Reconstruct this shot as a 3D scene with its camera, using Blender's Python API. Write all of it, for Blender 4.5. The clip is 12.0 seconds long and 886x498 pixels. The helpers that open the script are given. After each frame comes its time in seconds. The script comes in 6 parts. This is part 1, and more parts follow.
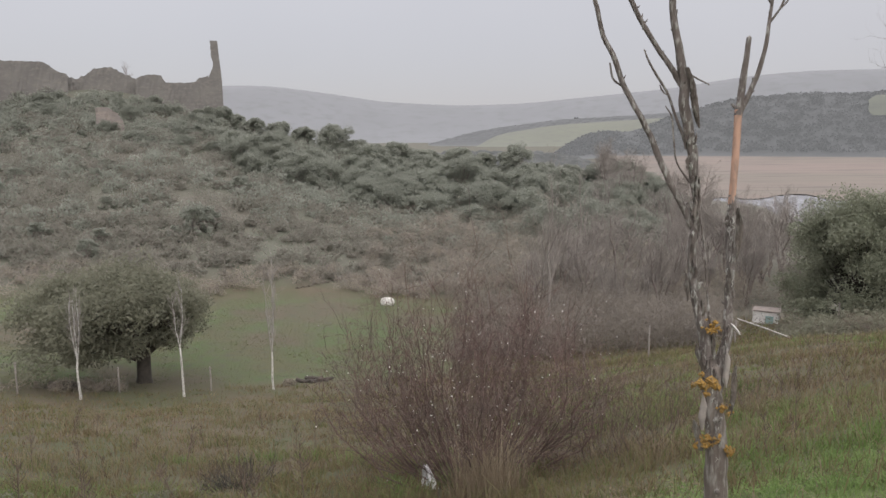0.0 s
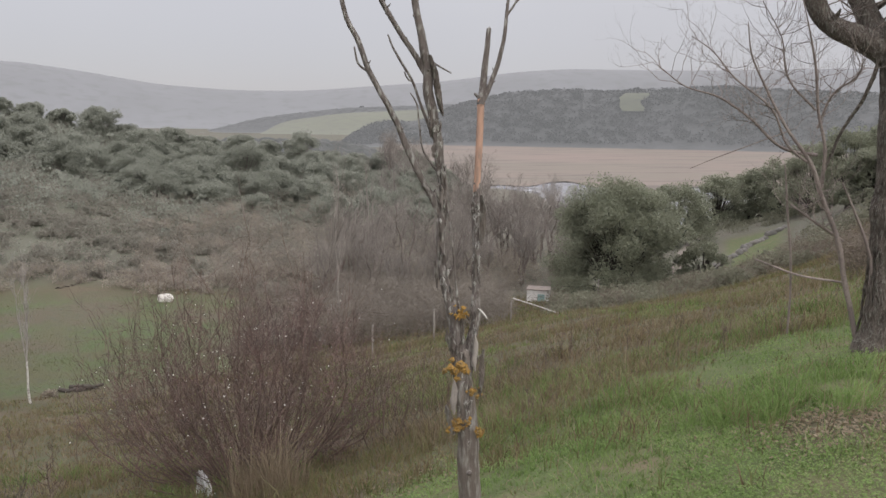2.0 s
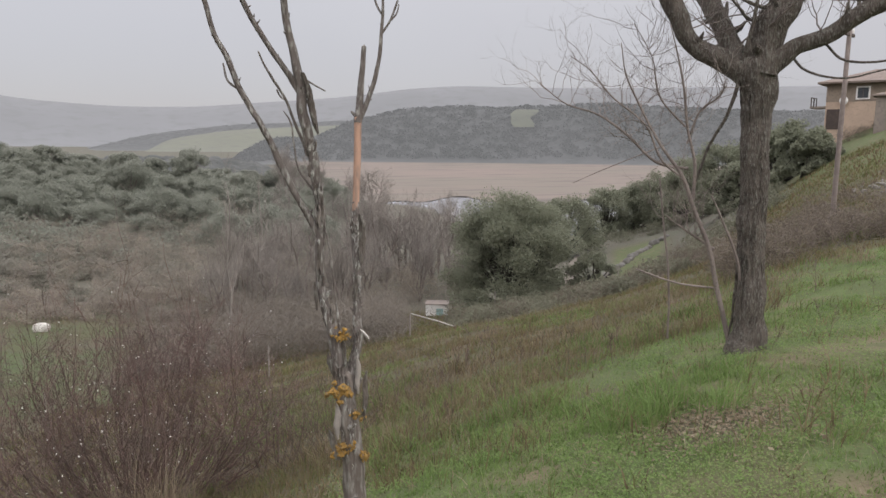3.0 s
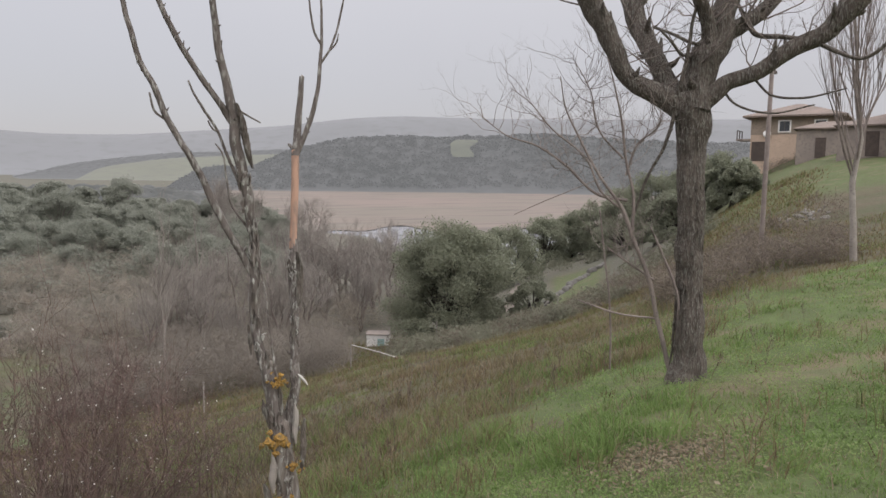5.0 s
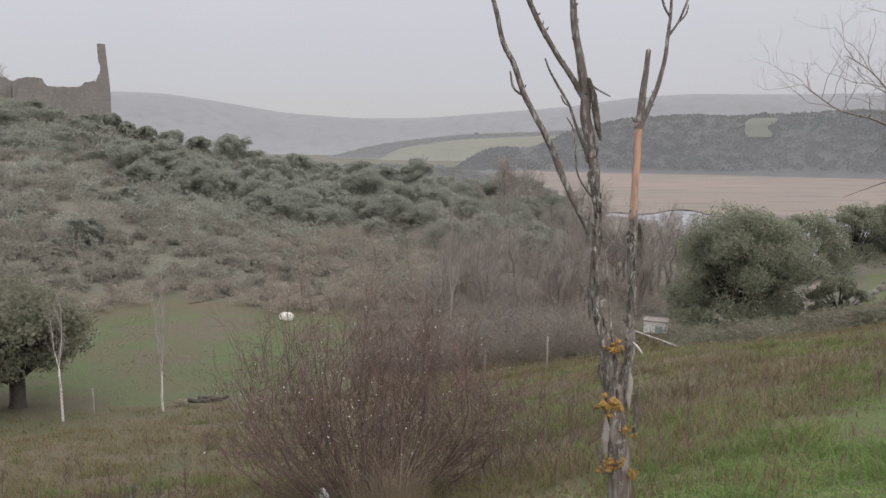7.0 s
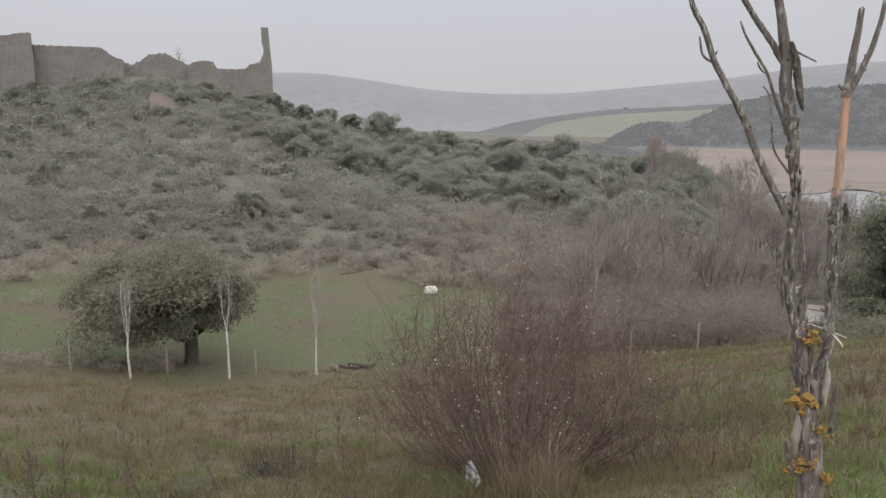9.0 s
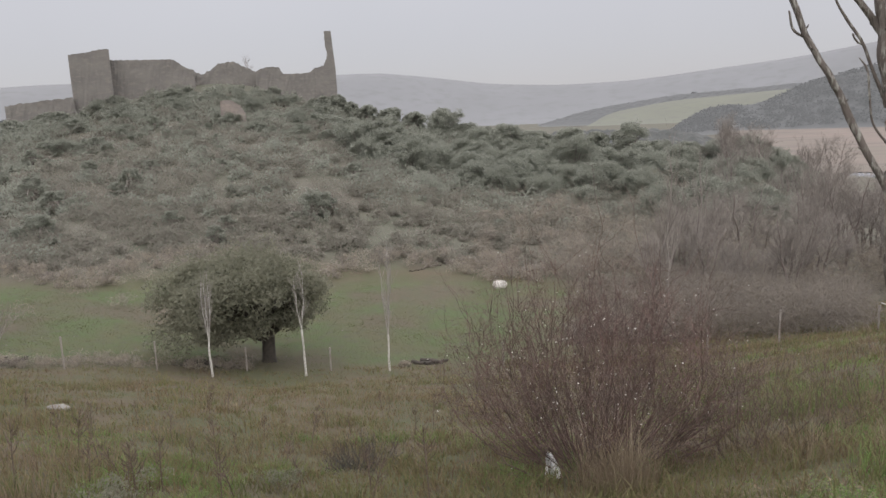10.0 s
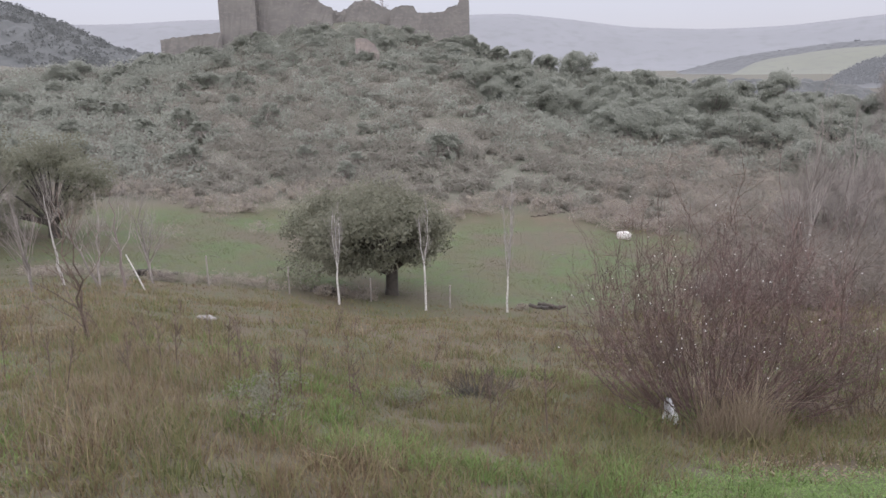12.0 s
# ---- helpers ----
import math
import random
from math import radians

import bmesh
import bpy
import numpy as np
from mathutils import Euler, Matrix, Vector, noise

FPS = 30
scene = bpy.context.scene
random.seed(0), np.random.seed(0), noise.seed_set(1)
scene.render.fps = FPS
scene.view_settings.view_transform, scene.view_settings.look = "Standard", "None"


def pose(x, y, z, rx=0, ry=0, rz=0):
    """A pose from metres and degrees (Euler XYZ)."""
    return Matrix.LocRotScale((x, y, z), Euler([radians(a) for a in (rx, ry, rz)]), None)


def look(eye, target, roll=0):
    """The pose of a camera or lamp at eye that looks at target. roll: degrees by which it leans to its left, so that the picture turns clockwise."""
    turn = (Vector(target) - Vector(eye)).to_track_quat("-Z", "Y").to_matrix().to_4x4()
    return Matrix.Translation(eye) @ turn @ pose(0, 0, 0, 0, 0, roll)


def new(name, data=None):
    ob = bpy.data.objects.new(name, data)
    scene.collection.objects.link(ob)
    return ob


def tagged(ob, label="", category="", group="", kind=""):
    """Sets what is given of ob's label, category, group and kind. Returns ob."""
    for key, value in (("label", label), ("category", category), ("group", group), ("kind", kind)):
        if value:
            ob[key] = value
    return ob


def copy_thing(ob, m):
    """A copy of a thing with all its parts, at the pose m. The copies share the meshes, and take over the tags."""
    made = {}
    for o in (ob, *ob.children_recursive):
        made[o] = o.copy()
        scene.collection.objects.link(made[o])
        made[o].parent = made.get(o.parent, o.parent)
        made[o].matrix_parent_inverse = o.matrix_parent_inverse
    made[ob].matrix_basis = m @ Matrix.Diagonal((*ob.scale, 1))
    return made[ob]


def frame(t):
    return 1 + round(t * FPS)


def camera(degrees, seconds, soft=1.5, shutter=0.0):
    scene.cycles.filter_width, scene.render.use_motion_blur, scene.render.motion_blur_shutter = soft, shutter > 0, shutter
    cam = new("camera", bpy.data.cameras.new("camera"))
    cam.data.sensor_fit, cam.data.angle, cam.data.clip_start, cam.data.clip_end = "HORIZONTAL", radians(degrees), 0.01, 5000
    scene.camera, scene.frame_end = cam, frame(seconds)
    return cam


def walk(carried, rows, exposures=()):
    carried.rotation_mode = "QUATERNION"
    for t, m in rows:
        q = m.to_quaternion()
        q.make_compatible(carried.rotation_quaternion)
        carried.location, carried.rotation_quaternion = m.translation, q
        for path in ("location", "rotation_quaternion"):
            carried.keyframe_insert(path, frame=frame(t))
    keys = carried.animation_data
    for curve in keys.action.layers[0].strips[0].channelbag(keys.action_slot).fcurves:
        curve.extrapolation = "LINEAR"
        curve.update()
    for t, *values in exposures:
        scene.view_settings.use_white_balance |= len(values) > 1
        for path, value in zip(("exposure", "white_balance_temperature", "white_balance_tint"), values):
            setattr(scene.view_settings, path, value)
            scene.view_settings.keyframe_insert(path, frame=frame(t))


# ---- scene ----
cam = camera(62.9, 12.0, soft=1.5)
PATH = [
    (0, (0.052, 0.159, 1.586), (0.047, 2.135, 1.279), -0.3),
    (0.5, (0.089, 0.177, 1.571), (0.18, 2.15, 1.253), -0.2),
    (1, (0.147, 0.214, 1.563), (0.428, 2.164, 1.217), 0.1),
    (1.5, (0.206, 0.243, 1.567), (0.63, 2.166, 1.22), 0.3),
    (2, (0.245, 0.263, 1.576), (0.808, 2.152, 1.24), 0.8),
    (2.5, (0.277, 0.266, 1.573), (0.961, 2.118, 1.254), 1.0),
    (3, (0.332, 0.269, 1.586), (1.159, 2.067, 1.296), 0.5),
    (3.2, (0.359, 0.256, 1.598), (1.257, 2.023, 1.327), 0.5),
    (4.8, (0.41, 0.385, 1.614), (1.417, 2.102, 1.421), 0.7),
    (5, (0.381, 0.394, 1.607), (1.357, 2.127, 1.398), 0.7),
    (5.5, (0.294, 0.395, 1.598), (1.12, 2.201, 1.365), 1.2),
    (6, (0.219, 0.408, 1.584), (0.866, 2.285, 1.345), 1.6),
    (6.5, (0.16, 0.4, 1.58), (0.652, 2.322, 1.325), 1.2),
    (7, (0.095, 0.378, 1.568), (0.36, 2.342, 1.298), 0.8),
    (7.5, (0.051, 0.388, 1.557), (0.194, 2.363, 1.274), 1.4),
    (7.7, (0.045, 0.418, 1.561), (0.136, 2.394, 1.269), 1.8),
    (9.5, (-0.068, 0.451, 1.549), (-0.274, 2.41, 1.204), -1.0),
    (10, (-0.105, 0.402, 1.542), (-0.413, 2.347, 1.195), -2.3),
    (10.5, (-0.119, 0.34, 1.54), (-0.536, 2.267, 1.202), -3.2),
    (11, (-0.161, 0.288, 1.502), (-0.737, 2.17, 1.151), -2.1),
    (11.5, (-0.16, 0.217, 1.5), (-0.753, 2.082, 1.088), -1.5),
    (12, (-0.181, 0.136, 1.473), (-0.807, 1.972, 0.986), -0.8),
]
walk(cam, [(t, look(eye, target, roll)) for t, eye, target, roll in PATH],
     exposures=((0, 0.13, 6500, 10), (10.6, 0.13, 6500, 10), (11.4, 0.28, 6300, 12), (12.0, 0.43, 6100, 15)))

# ---- light ----
world = bpy.data.worlds.new("overcast_sky")
scene.world = world
world.use_nodes = True
wn, wl = world.node_tree.nodes, world.node_tree.links
wn.clear()
w_out = wn.new("ShaderNodeOutputWorld")
w_bg = wn.new("ShaderNodeBackground")
w_add = wn.new("ShaderNodeAddShader")
w_sky = wn.new("ShaderNodeTexSky")
w_sky.sky_type, w_sky.sun_disc = "NISHITA", False
w_sky.sun_elevation, w_sky.sun_rotation = radians(28), radians(162)
w_blue = wn.new("ShaderNodeBackground")
w_blue.inputs["Strength"].default_value = 0.012
wl.new(w_sky.outputs[0], w_blue.inputs["Color"])
w_co = wn.new("ShaderNodeTexCoord")
w_sep = wn.new("ShaderNodeSeparateXYZ")
w_ramp = wn.new("ShaderNodeValToRGB")
w_noise = wn.new("ShaderNodeTexNoise")
w_noise.inputs["Scale"].default_value, w_noise.inputs["Detail"].default_value = 2.2, 5
w_mul = wn.new("ShaderNodeMath")
w_mul.operation, w_mul.inputs[1].default_value = "MULTIPLY_ADD", 0.12
wl.new(w_co.outputs["Generated"], w_sep.inputs[0])
wl.new(w_co.outputs["Generated"], w_noise.inputs["Vector"])
wl.new(w_noise.outputs[0], w_mul.inputs[0])
wl.new(w_sep.outputs["Z"], w_mul.inputs[2])
wl.new(w_mul.outputs[0], w_ramp.inputs[0])
ramp = w_ramp.color_ramp
ramp.elements[0].position, ramp.elements[0].color = 0.0, (0.385, 0.37, 0.40, 1)
ramp.elements[1].position, ramp.elements[1].color = 1.0, (2.0, 1.95, 2.02, 1)
for pos, col in ((0.10, (0.435, 0.42, 0.45, 1)), (0.22, (0.508, 0.495, 0.522, 1)), (0.36, (0.59, 0.576, 0.604, 1)), (0.48, (1.42, 1.39, 1.45, 1)), (0.6, (1.8, 1.76, 1.83, 1))):
    ramp.elements.new(pos).color = col
wl.new(w_ramp.outputs[0], w_bg.inputs["Color"])
w_bg.inputs["Strength"].default_value = 1.0
wl.new(w_bg.outputs[0], w_add.inputs[0])
wl.new(w_blue.outputs[0], w_add.inputs[1])
wl.new(w_add.outputs[0], w_out.inputs[0])

sun = new("sun", bpy.data.lights.new("sun", "SUN"))
sun.data.energy, sun.data.angle, sun.data.color = 1.3, radians(60), (1.0, 0.965, 0.915)
sun.matrix_world = look((30, -90, 50), (0, 0, 0))


# ---- materials ----
def mat(name, a, b, c=None, scale=2.0, fine=30.0, rough=0.85, bump=0.25, island=0.0, glow=0.0, spec=0.25, stretch=(1, 1, 1), mid=0.5, dist=0.02):
    """A mottled surface: a and b in large patches, c in fine grain, with relief."""
    m = bpy.data.materials.new(name)
    m.use_nodes = True
    n, l = m.node_tree.nodes, m.node_tree.links
    bs = n["Principled BSDF"]
    geo = n.new("ShaderNodeNewGeometry")
    mp = n.new("ShaderNodeMapping")
    mp.inputs["Scale"].default_value = stretch
    l.new(geo.outputs["Position"], mp.inputs[0])
    n1, n2 = n.new("ShaderNodeTexNoise"), n.new("ShaderNodeTexNoise")
    n1.inputs["Scale"].default_value, n1.inputs["Detail"].default_value = scale, 6
    n2.inputs["Scale"].default_value, n2.inputs["Detail"].default_value = fine, 5
    l.new(mp.outputs[0], n1.inputs["Vector"])
    l.new(mp.outputs[0], n2.inputs["Vector"])
    r1 = n.new("ShaderNodeMapRange")
    r1.inputs[1].default_value, r1.inputs[2].default_value = mid - 0.12, mid + 0.12
    l.new(n1.outputs[0], r1.inputs[0])
    mix = n.new("ShaderNodeMix")
    mix.data_type = "RGBA"
    mix.inputs["A"].default_value, mix.inputs["B"].default_value = (*a, 1), (*b, 1)
    l.new(r1.outputs[0], mix.inputs["Factor"])
    col = mix.outputs["Result"]
    r2 = n.new("ShaderNodeMapRange")
    r2.inputs[1].default_value, r2.inputs[2].default_value = 0.5, 0.68
    l.new(n2.outputs[0], r2.inputs[0])
    mix2 = n.new("ShaderNodeMix")
    mix2.data_type = "RGBA"
    l.new(col, mix2.inputs["A"])
    mix2.inputs["B"].default_value = (*(c or [0.6 * v for v in a]), 1)
    l.new(r2.outputs[0], mix2.inputs["Factor"])
    col = mix2.outputs["Result"]
    if island:
        hsv = n.new("ShaderNodeHueSaturation")
        rr = n.new("ShaderNodeMapRange")
        rr.inputs[3].default_value, rr.inputs[4].default_value = 1 - island, 1 + island
        l.new(geo.outputs["Random Per Island"], rr.inputs[0])
        l.new(rr.outputs[0], hsv.inputs["Value"])
        l.new(col, hsv.inputs["Color"])
        col = hsv.outputs[0]
    l.new(col, bs.inputs["Base Color"])
    bs.inputs["Roughness"].default_value = rough
    bs.inputs["Specular IOR Level"].default_value = spec
    if bump:
        bp = n.new("ShaderNodeBump")
        bp.inputs["Strength"].default_value, bp.inputs["Distance"].default_value = bump, dist
        l.new(n2.outputs[0], bp.inputs["Height"])
        l.new(bp.outputs[0], bs.inputs["Normal"])
    # glow: the surface emits its own colour, standing for haze on distant hills
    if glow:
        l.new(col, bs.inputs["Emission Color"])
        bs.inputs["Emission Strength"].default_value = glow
    return m


def blades(name, cols, rough=0.7, through_light=0.35):
    """Grass and leaves: each blade takes one of the colours."""
    m = bpy.data.materials.new(name)
    m.use_nodes = True
    n, l = m.node_tree.nodes, m.node_tree.links
    bs = n["Principled BSDF"]
    geo = n.new("ShaderNodeNewGeometry")
    rp = n.new("ShaderNodeValToRGB")
    el = rp.color_ramp.elements
    el[0].color, el[1].color = (*cols[0], 1), (*cols[-1], 1)
    for i, c in enumerate(cols[1:-1]):
        el.new((i + 1) / (len(cols) - 1)).color = (*c, 1)
    no = n.new("ShaderNodeTexNoise")
    no.inputs["Scale"].default_value, no.inputs["Detail"].default_value = 0.9, 4
    l.new(geo.outputs["Position"], no.inputs["Vector"])
    ma = n.new("ShaderNodeMath")
    ma.operation, ma.inputs[1].default_value = "MULTIPLY_ADD", 0.55
    mb = n.new("ShaderNodeMapRange")
    mb.inputs[1].default_value, mb.inputs[2].default_value, mb.inputs[4].default_value = 0.35, 0.65, 0.45
    l.new(no.outputs[0], mb.inputs[0])
    l.new(geo.outputs["Random Per Island"], ma.inputs[0])
    l.new(mb.outputs[0], ma.inputs[2])
    l.new(ma.outputs[0], rp.inputs[0])
    l.new(rp.outputs[0], bs.inputs["Base Color"])
    bs.inputs["Roughness"].default_value = rough
    bs.inputs["Specular IOR Level"].default_value = 0.2
    thin = n.new("ShaderNodeBsdfTranslucent")
    l.new(rp.outputs[0], thin.inputs["Color"])
    both = n.new("ShaderNodeMixShader")
    both.inputs[0].default_value = through_light
    l.new(bs.outputs[0], both.inputs[1])
    l.new(thin.outputs[0], both.inputs[2])
    l.new(both.outputs[0], n["Material Output"].inputs["Surface"])
    return m


def ground_material():
    m = bpy.data.materials.new("ground_cover")
    m.use_nodes = True
    n, l = m.node_tree.nodes, m.node_tree.links
    bs = n["Principled BSDF"]
    geo = n.new("ShaderNodeNewGeometry")
    at = n.new("ShaderNodeAttribute")
    at.attribute_name = "cover"
    sp = n.new("ShaderNodeSeparateColor")
    l.new(at.outputs["Color"], sp.inputs[0])

    def noise_at(scale, detail=6):
        t = n.new("ShaderNodeTexNoise")
        t.inputs["Scale"].default_value, t.inputs["Detail"].default_value = scale, detail
        l.new(geo.outputs["Position"], t.inputs["Vector"])
        return t.outputs[0]

    big, small, tiny = noise_at(0.35), noise_at(2.5), noise_at(22)

    def blend(f, a, b, lo=None, hi=None):
        x = n.new("ShaderNodeMix")
        x.data_type = "RGBA"
        for key, v in (("A", a), ("B", b)):
            if isinstance(v, tuple):
                x.inputs[key].default_value = (*v, 1)
            else:
                l.new(v, x.inputs[key])
        if lo is not None:
            r = n.new("ShaderNodeMapRange")
            r.inputs[1].default_value, r.inputs[2].default_value = lo, hi
            l.new(f, r.inputs[0])
            f = r.outputs[0]
        l.new(f, x.inputs["Factor"])
        return x.outputs["Result"]

    brown = blend(big, (0.1, 0.083, 0.057), (0.076, 0.08, 0.045), 0.4, 0.6)
    brown = blend(small, brown, (0.09, 0.068, 0.05), 0.52, 0.7)
    lush = blend(small, (0.092, 0.122, 0.046), (0.08, 0.1, 0.042), 0.4, 0.6)
    lush = blend(noise_at(1.1), lush, (0.15, 0.125, 0.08), 0.5, 0.68)
    meadow = blend(big, (0.076, 0.1, 0.045), (0.09, 0.09, 0.051), 0.42, 0.62)
    meadow = blend(noise_at(0.13), meadow, (0.096, 0.083, 0.06), 0.47, 0.6)
    meadow = blend(small, meadow, (0.08, 0.08, 0.056), 0.5, 0.66)
    scrub = blend(noise_at(0.09), (0.12, 0.11, 0.09), (0.11, 0.112, 0.086), 0.4, 0.6)
    scrub = blend(noise_at(0.8), scrub, (0.108, 0.102, 0.084), 0.5, 0.7)
    c = blend(sp.outputs[0], brown, lush)
    c = blend(sp.outputs[1], c, meadow)
    c = blend(sp.outputs[2], c, scrub)
    c = blend(tiny, c, (0.085, 0.07, 0.045), 0.56, 0.72)
    l.new(c, bs.inputs["Base Color"])
    bs.inputs["Roughness"].default_value = 0.9
    bs.inputs["Specular IOR Level"].default_value = 0.15
    bp = n.new("ShaderNodeBump")
    bp.inputs["Strength"].default_value, bp.inputs["Distance"].default_value = 0.6, 0.05
    l.new(tiny, bp.inputs["Height"])
    l.new(bp.outputs[0], bs.inputs["Normal"])
    return m


M_GROUND = ground_material()
M_DEADWOOD = mat("weathered_wood", (0.118, 0.1, 0.09), (0.078, 0.065, 0.058), (0.26, 0.25, 0.228), scale=22, fine=70, bump=0.7, stretch=(1, 1, 0.3), mid=0.55)
M_TRUNKWOOD = mat("worn_grey_wood", (0.155, 0.13, 0.113), (0.10, 0.082, 0.07), (0.215, 0.2, 0.18), scale=12, fine=55, bump=0.7, stretch=(1, 1, 0.22))
M_PEEL = mat("peeling_bark", (0.12, 0.10, 0.088), (0.075, 0.062, 0.054), (0.30, 0.29, 0.265), scale=25, fine=60, bump=0.9, stretch=(1, 1, 0.5), island=0.3)
M_CRUST = mat("pale_lichen", (0.38, 0.37, 0.34), (0.3, 0.29, 0.26), (0.22, 0.21, 0.19), scale=40, fine=90, bump=0.5)
M_BARK = mat("rough_bark", (0.128, 0.107, 0.09), (0.075, 0.062, 0.053), (0.19, 0.18, 0.158), scale=14, fine=48, bump=1.0, stretch=(1.2, 1.2, 0.36), dist=0.06)
M_BAREPINK = mat("bare_inner_wood", (0.42, 0.25, 0.17), (0.30, 0.19, 0.14), (0.20, 0.14, 0.11), scale=10, fine=40, stretch=(1, 1, 0.15))
M_LICHEN = mat("orange_lichen", (0.32, 0.185, 0.045), (0.25, 0.148, 0.042), (0.13, 0.1, 0.06), scale=30, fine=90, bump=0.8)
M_TWIG = mat("twig", (0.21, 0.175, 0.155), (0.16, 0.13, 0.12), (0.13, 0.11, 0.10), scale=6, fine=40, island=0.35)
M_REDTWIG = mat("red_twig", (0.132, 0.082, 0.071), (0.1, 0.076, 0.064), (0.078, 0.064, 0.055), scale=2.5, fine=25, island=0.4)
M_GREYTWIG = mat("grey_twig", (0.26, 0.235, 0.21), (0.20, 0.175, 0.155), scale=3, fine=20, island=0.3)
M_PALEBARK = mat("pale_bark", (0.52, 0.50, 0.465), (0.40, 0.38, 0.35), (0.16, 0.14, 0.12), scale=5, fine=14, stretch=(1, 1, 1.6))
M_PALETWIG = mat("pale_twig", (0.31, 0.285, 0.265), (0.25, 0.23, 0.215), scale=3, fine=20, island=0.3)
M_OAKBARK = mat("oak_bark", (0.075, 0.065, 0.055), (0.05, 0.045, 0.04), scale=4, fine=18, bump=0.8)
# lighter than true oak leaf: the haze before the tree is in its colour
M_OAKLEAF = blades("hazed_oak_leaf", [(0.178, 0.178, 0.134), (0.19, 0.19, 0.14), (0.205, 0.202, 0.148), (0.182, 0.182, 0.136)], through_light=0.5)
# hill evergreens: colour lightened and greyed to stand for mist
M_EVERGREEN = blades("hazed_evergreen_leaf", [(0.246, 0.256, 0.218), (0.258, 0.267, 0.225), (0.272, 0.28, 0.234), (0.25, 0.26, 0.224)], through_light=0.5)
# pale grey here is haze over the hillside, put into the leaf colour
M_HAZESCRUB = blades("hazed_scrub", [(0.246, 0.219, 0.188), (0.23, 0.211, 0.179), (0.213, 0.213, 0.175), (0.25, 0.221, 0.191)], through_light=0.5)
M_COPSE = blades("brown_copse", [(0.215, 0.19, 0.165), (0.19, 0.168, 0.148), (0.225, 0.198, 0.16), (0.205, 0.182, 0.162)])
M_BRAMBLE = blades("dark_bramble", [(0.16, 0.13, 0.11), (0.13, 0.108, 0.09), (0.18, 0.148, 0.115), (0.14, 0.128, 0.095)])
# brown twigs made paler than they are, for the mist in the valley
M_THICKET = blades("hazed_thicket", [(0.29, 0.258, 0.226), (0.24, 0.212, 0.188), (0.305, 0.268, 0.208), (0.28, 0.248, 0.222)])
M_LUSH = blades("green_grass", [(0.074, 0.115, 0.036), (0.132, 0.195, 0.06), (0.172, 0.25, 0.08), (0.215, 0.215, 0.108)])
M_DRY = blades("dry_grass", [(0.058, 0.07, 0.03), (0.11, 0.126, 0.05), (0.16, 0.156, 0.07), (0.188, 0.145, 0.085), (0.098, 0.066, 0.045), (0.34, 0.275, 0.165)])
M_MEADOW = blades("meadow_grass", [(0.108, 0.13, 0.062), (0.125, 0.142, 0.066), (0.138, 0.134, 0.074), (0.15, 0.132, 0.084)], through_light=0.5)
M_STRAW = blades("straw", [(0.27, 0.22, 0.15), (0.20, 0.155, 0.11), (0.33, 0.28, 0.20)])
M_WEED = mat("dry_weed", (0.10, 0.075, 0.06), (0.14, 0.105, 0.08), scale=5, fine=30, island=0.3)
M_STONE = mat("castle_masonry", (0.165, 0.155, 0.142), (0.14, 0.132, 0.123), (0.188, 0.172, 0.154), scale=0.25, fine=1.2, bump=0.7, dist=0.15, stretch=(1, 1, 1.8))
M_STONEPALE = mat("castle_masonry_pale", (0.25, 0.215, 0.19), (0.2, 0.175, 0.16), (0.19, 0.165, 0.15), scale=0.5, fine=2.0, bump=0.8, dist=0.15, stretch=(1, 1, 1.8))
M_ROCK = mat("field_stone", (0.24, 0.228, 0.206), (0.185, 0.173, 0.158), (0.13, 0.12, 0.108), scale=2, fine=14, bump=0.6)
M_PALEROCK = mat("pale_boulder", (0.62, 0.60, 0.56), (0.5, 0.48, 0.44), (0.14, 0.12, 0.1), scale=3, fine=3.5, bump=0.6)
M_MUD = mat("reservoir_mud", (0.18, 0.143, 0.123), (0.155, 0.135, 0.111), (0.112, 0.096, 0.085), scale=0.012, fine=0.045, bump=0, stretch=(0.6, 3, 1))
# distant hills, woods and fields: haze is put into colour and emission
M_FAR = mat("far_ridge_haze", (0.109, 0.11, 0.115), (0.103, 0.104, 0.108), (0.098, 0.099, 0.102), scale=0.004, fine=0.02, bump=0, glow=1.0)
M_FARWOOD = mat("far_wood_haze", (0.0142, 0.0143, 0.0147), (0.0132, 0.0134, 0.0137), (0.0126, 0.0128, 0.0131), scale=0.012, fine=0.05, bump=0, glow=10.6)
M_FARFIELD = mat("far_field_haze", (0.11, 0.113, 0.09), (0.105, 0.107, 0.088), (0.099, 0.1, 0.085), scale=0.008, fine=0.05, bump=0, glow=0.5)
M_PASTURE = mat("far_pasture_haze", (0.06, 0.062, 0.052), (0.055, 0.057, 0.049), (0.05, 0.051, 0.046), scale=0.02, fine=0.08, bump=0, glow=1.8)
M_LEFTHILL = mat("wooded_hill_haze", (0.05, 0.0508, 0.0495), (0.046, 0.0472, 0.0462), (0.042, 0.0435, 0.043), scale=0.03, fine=0.25, bump=0, glow=1.35)


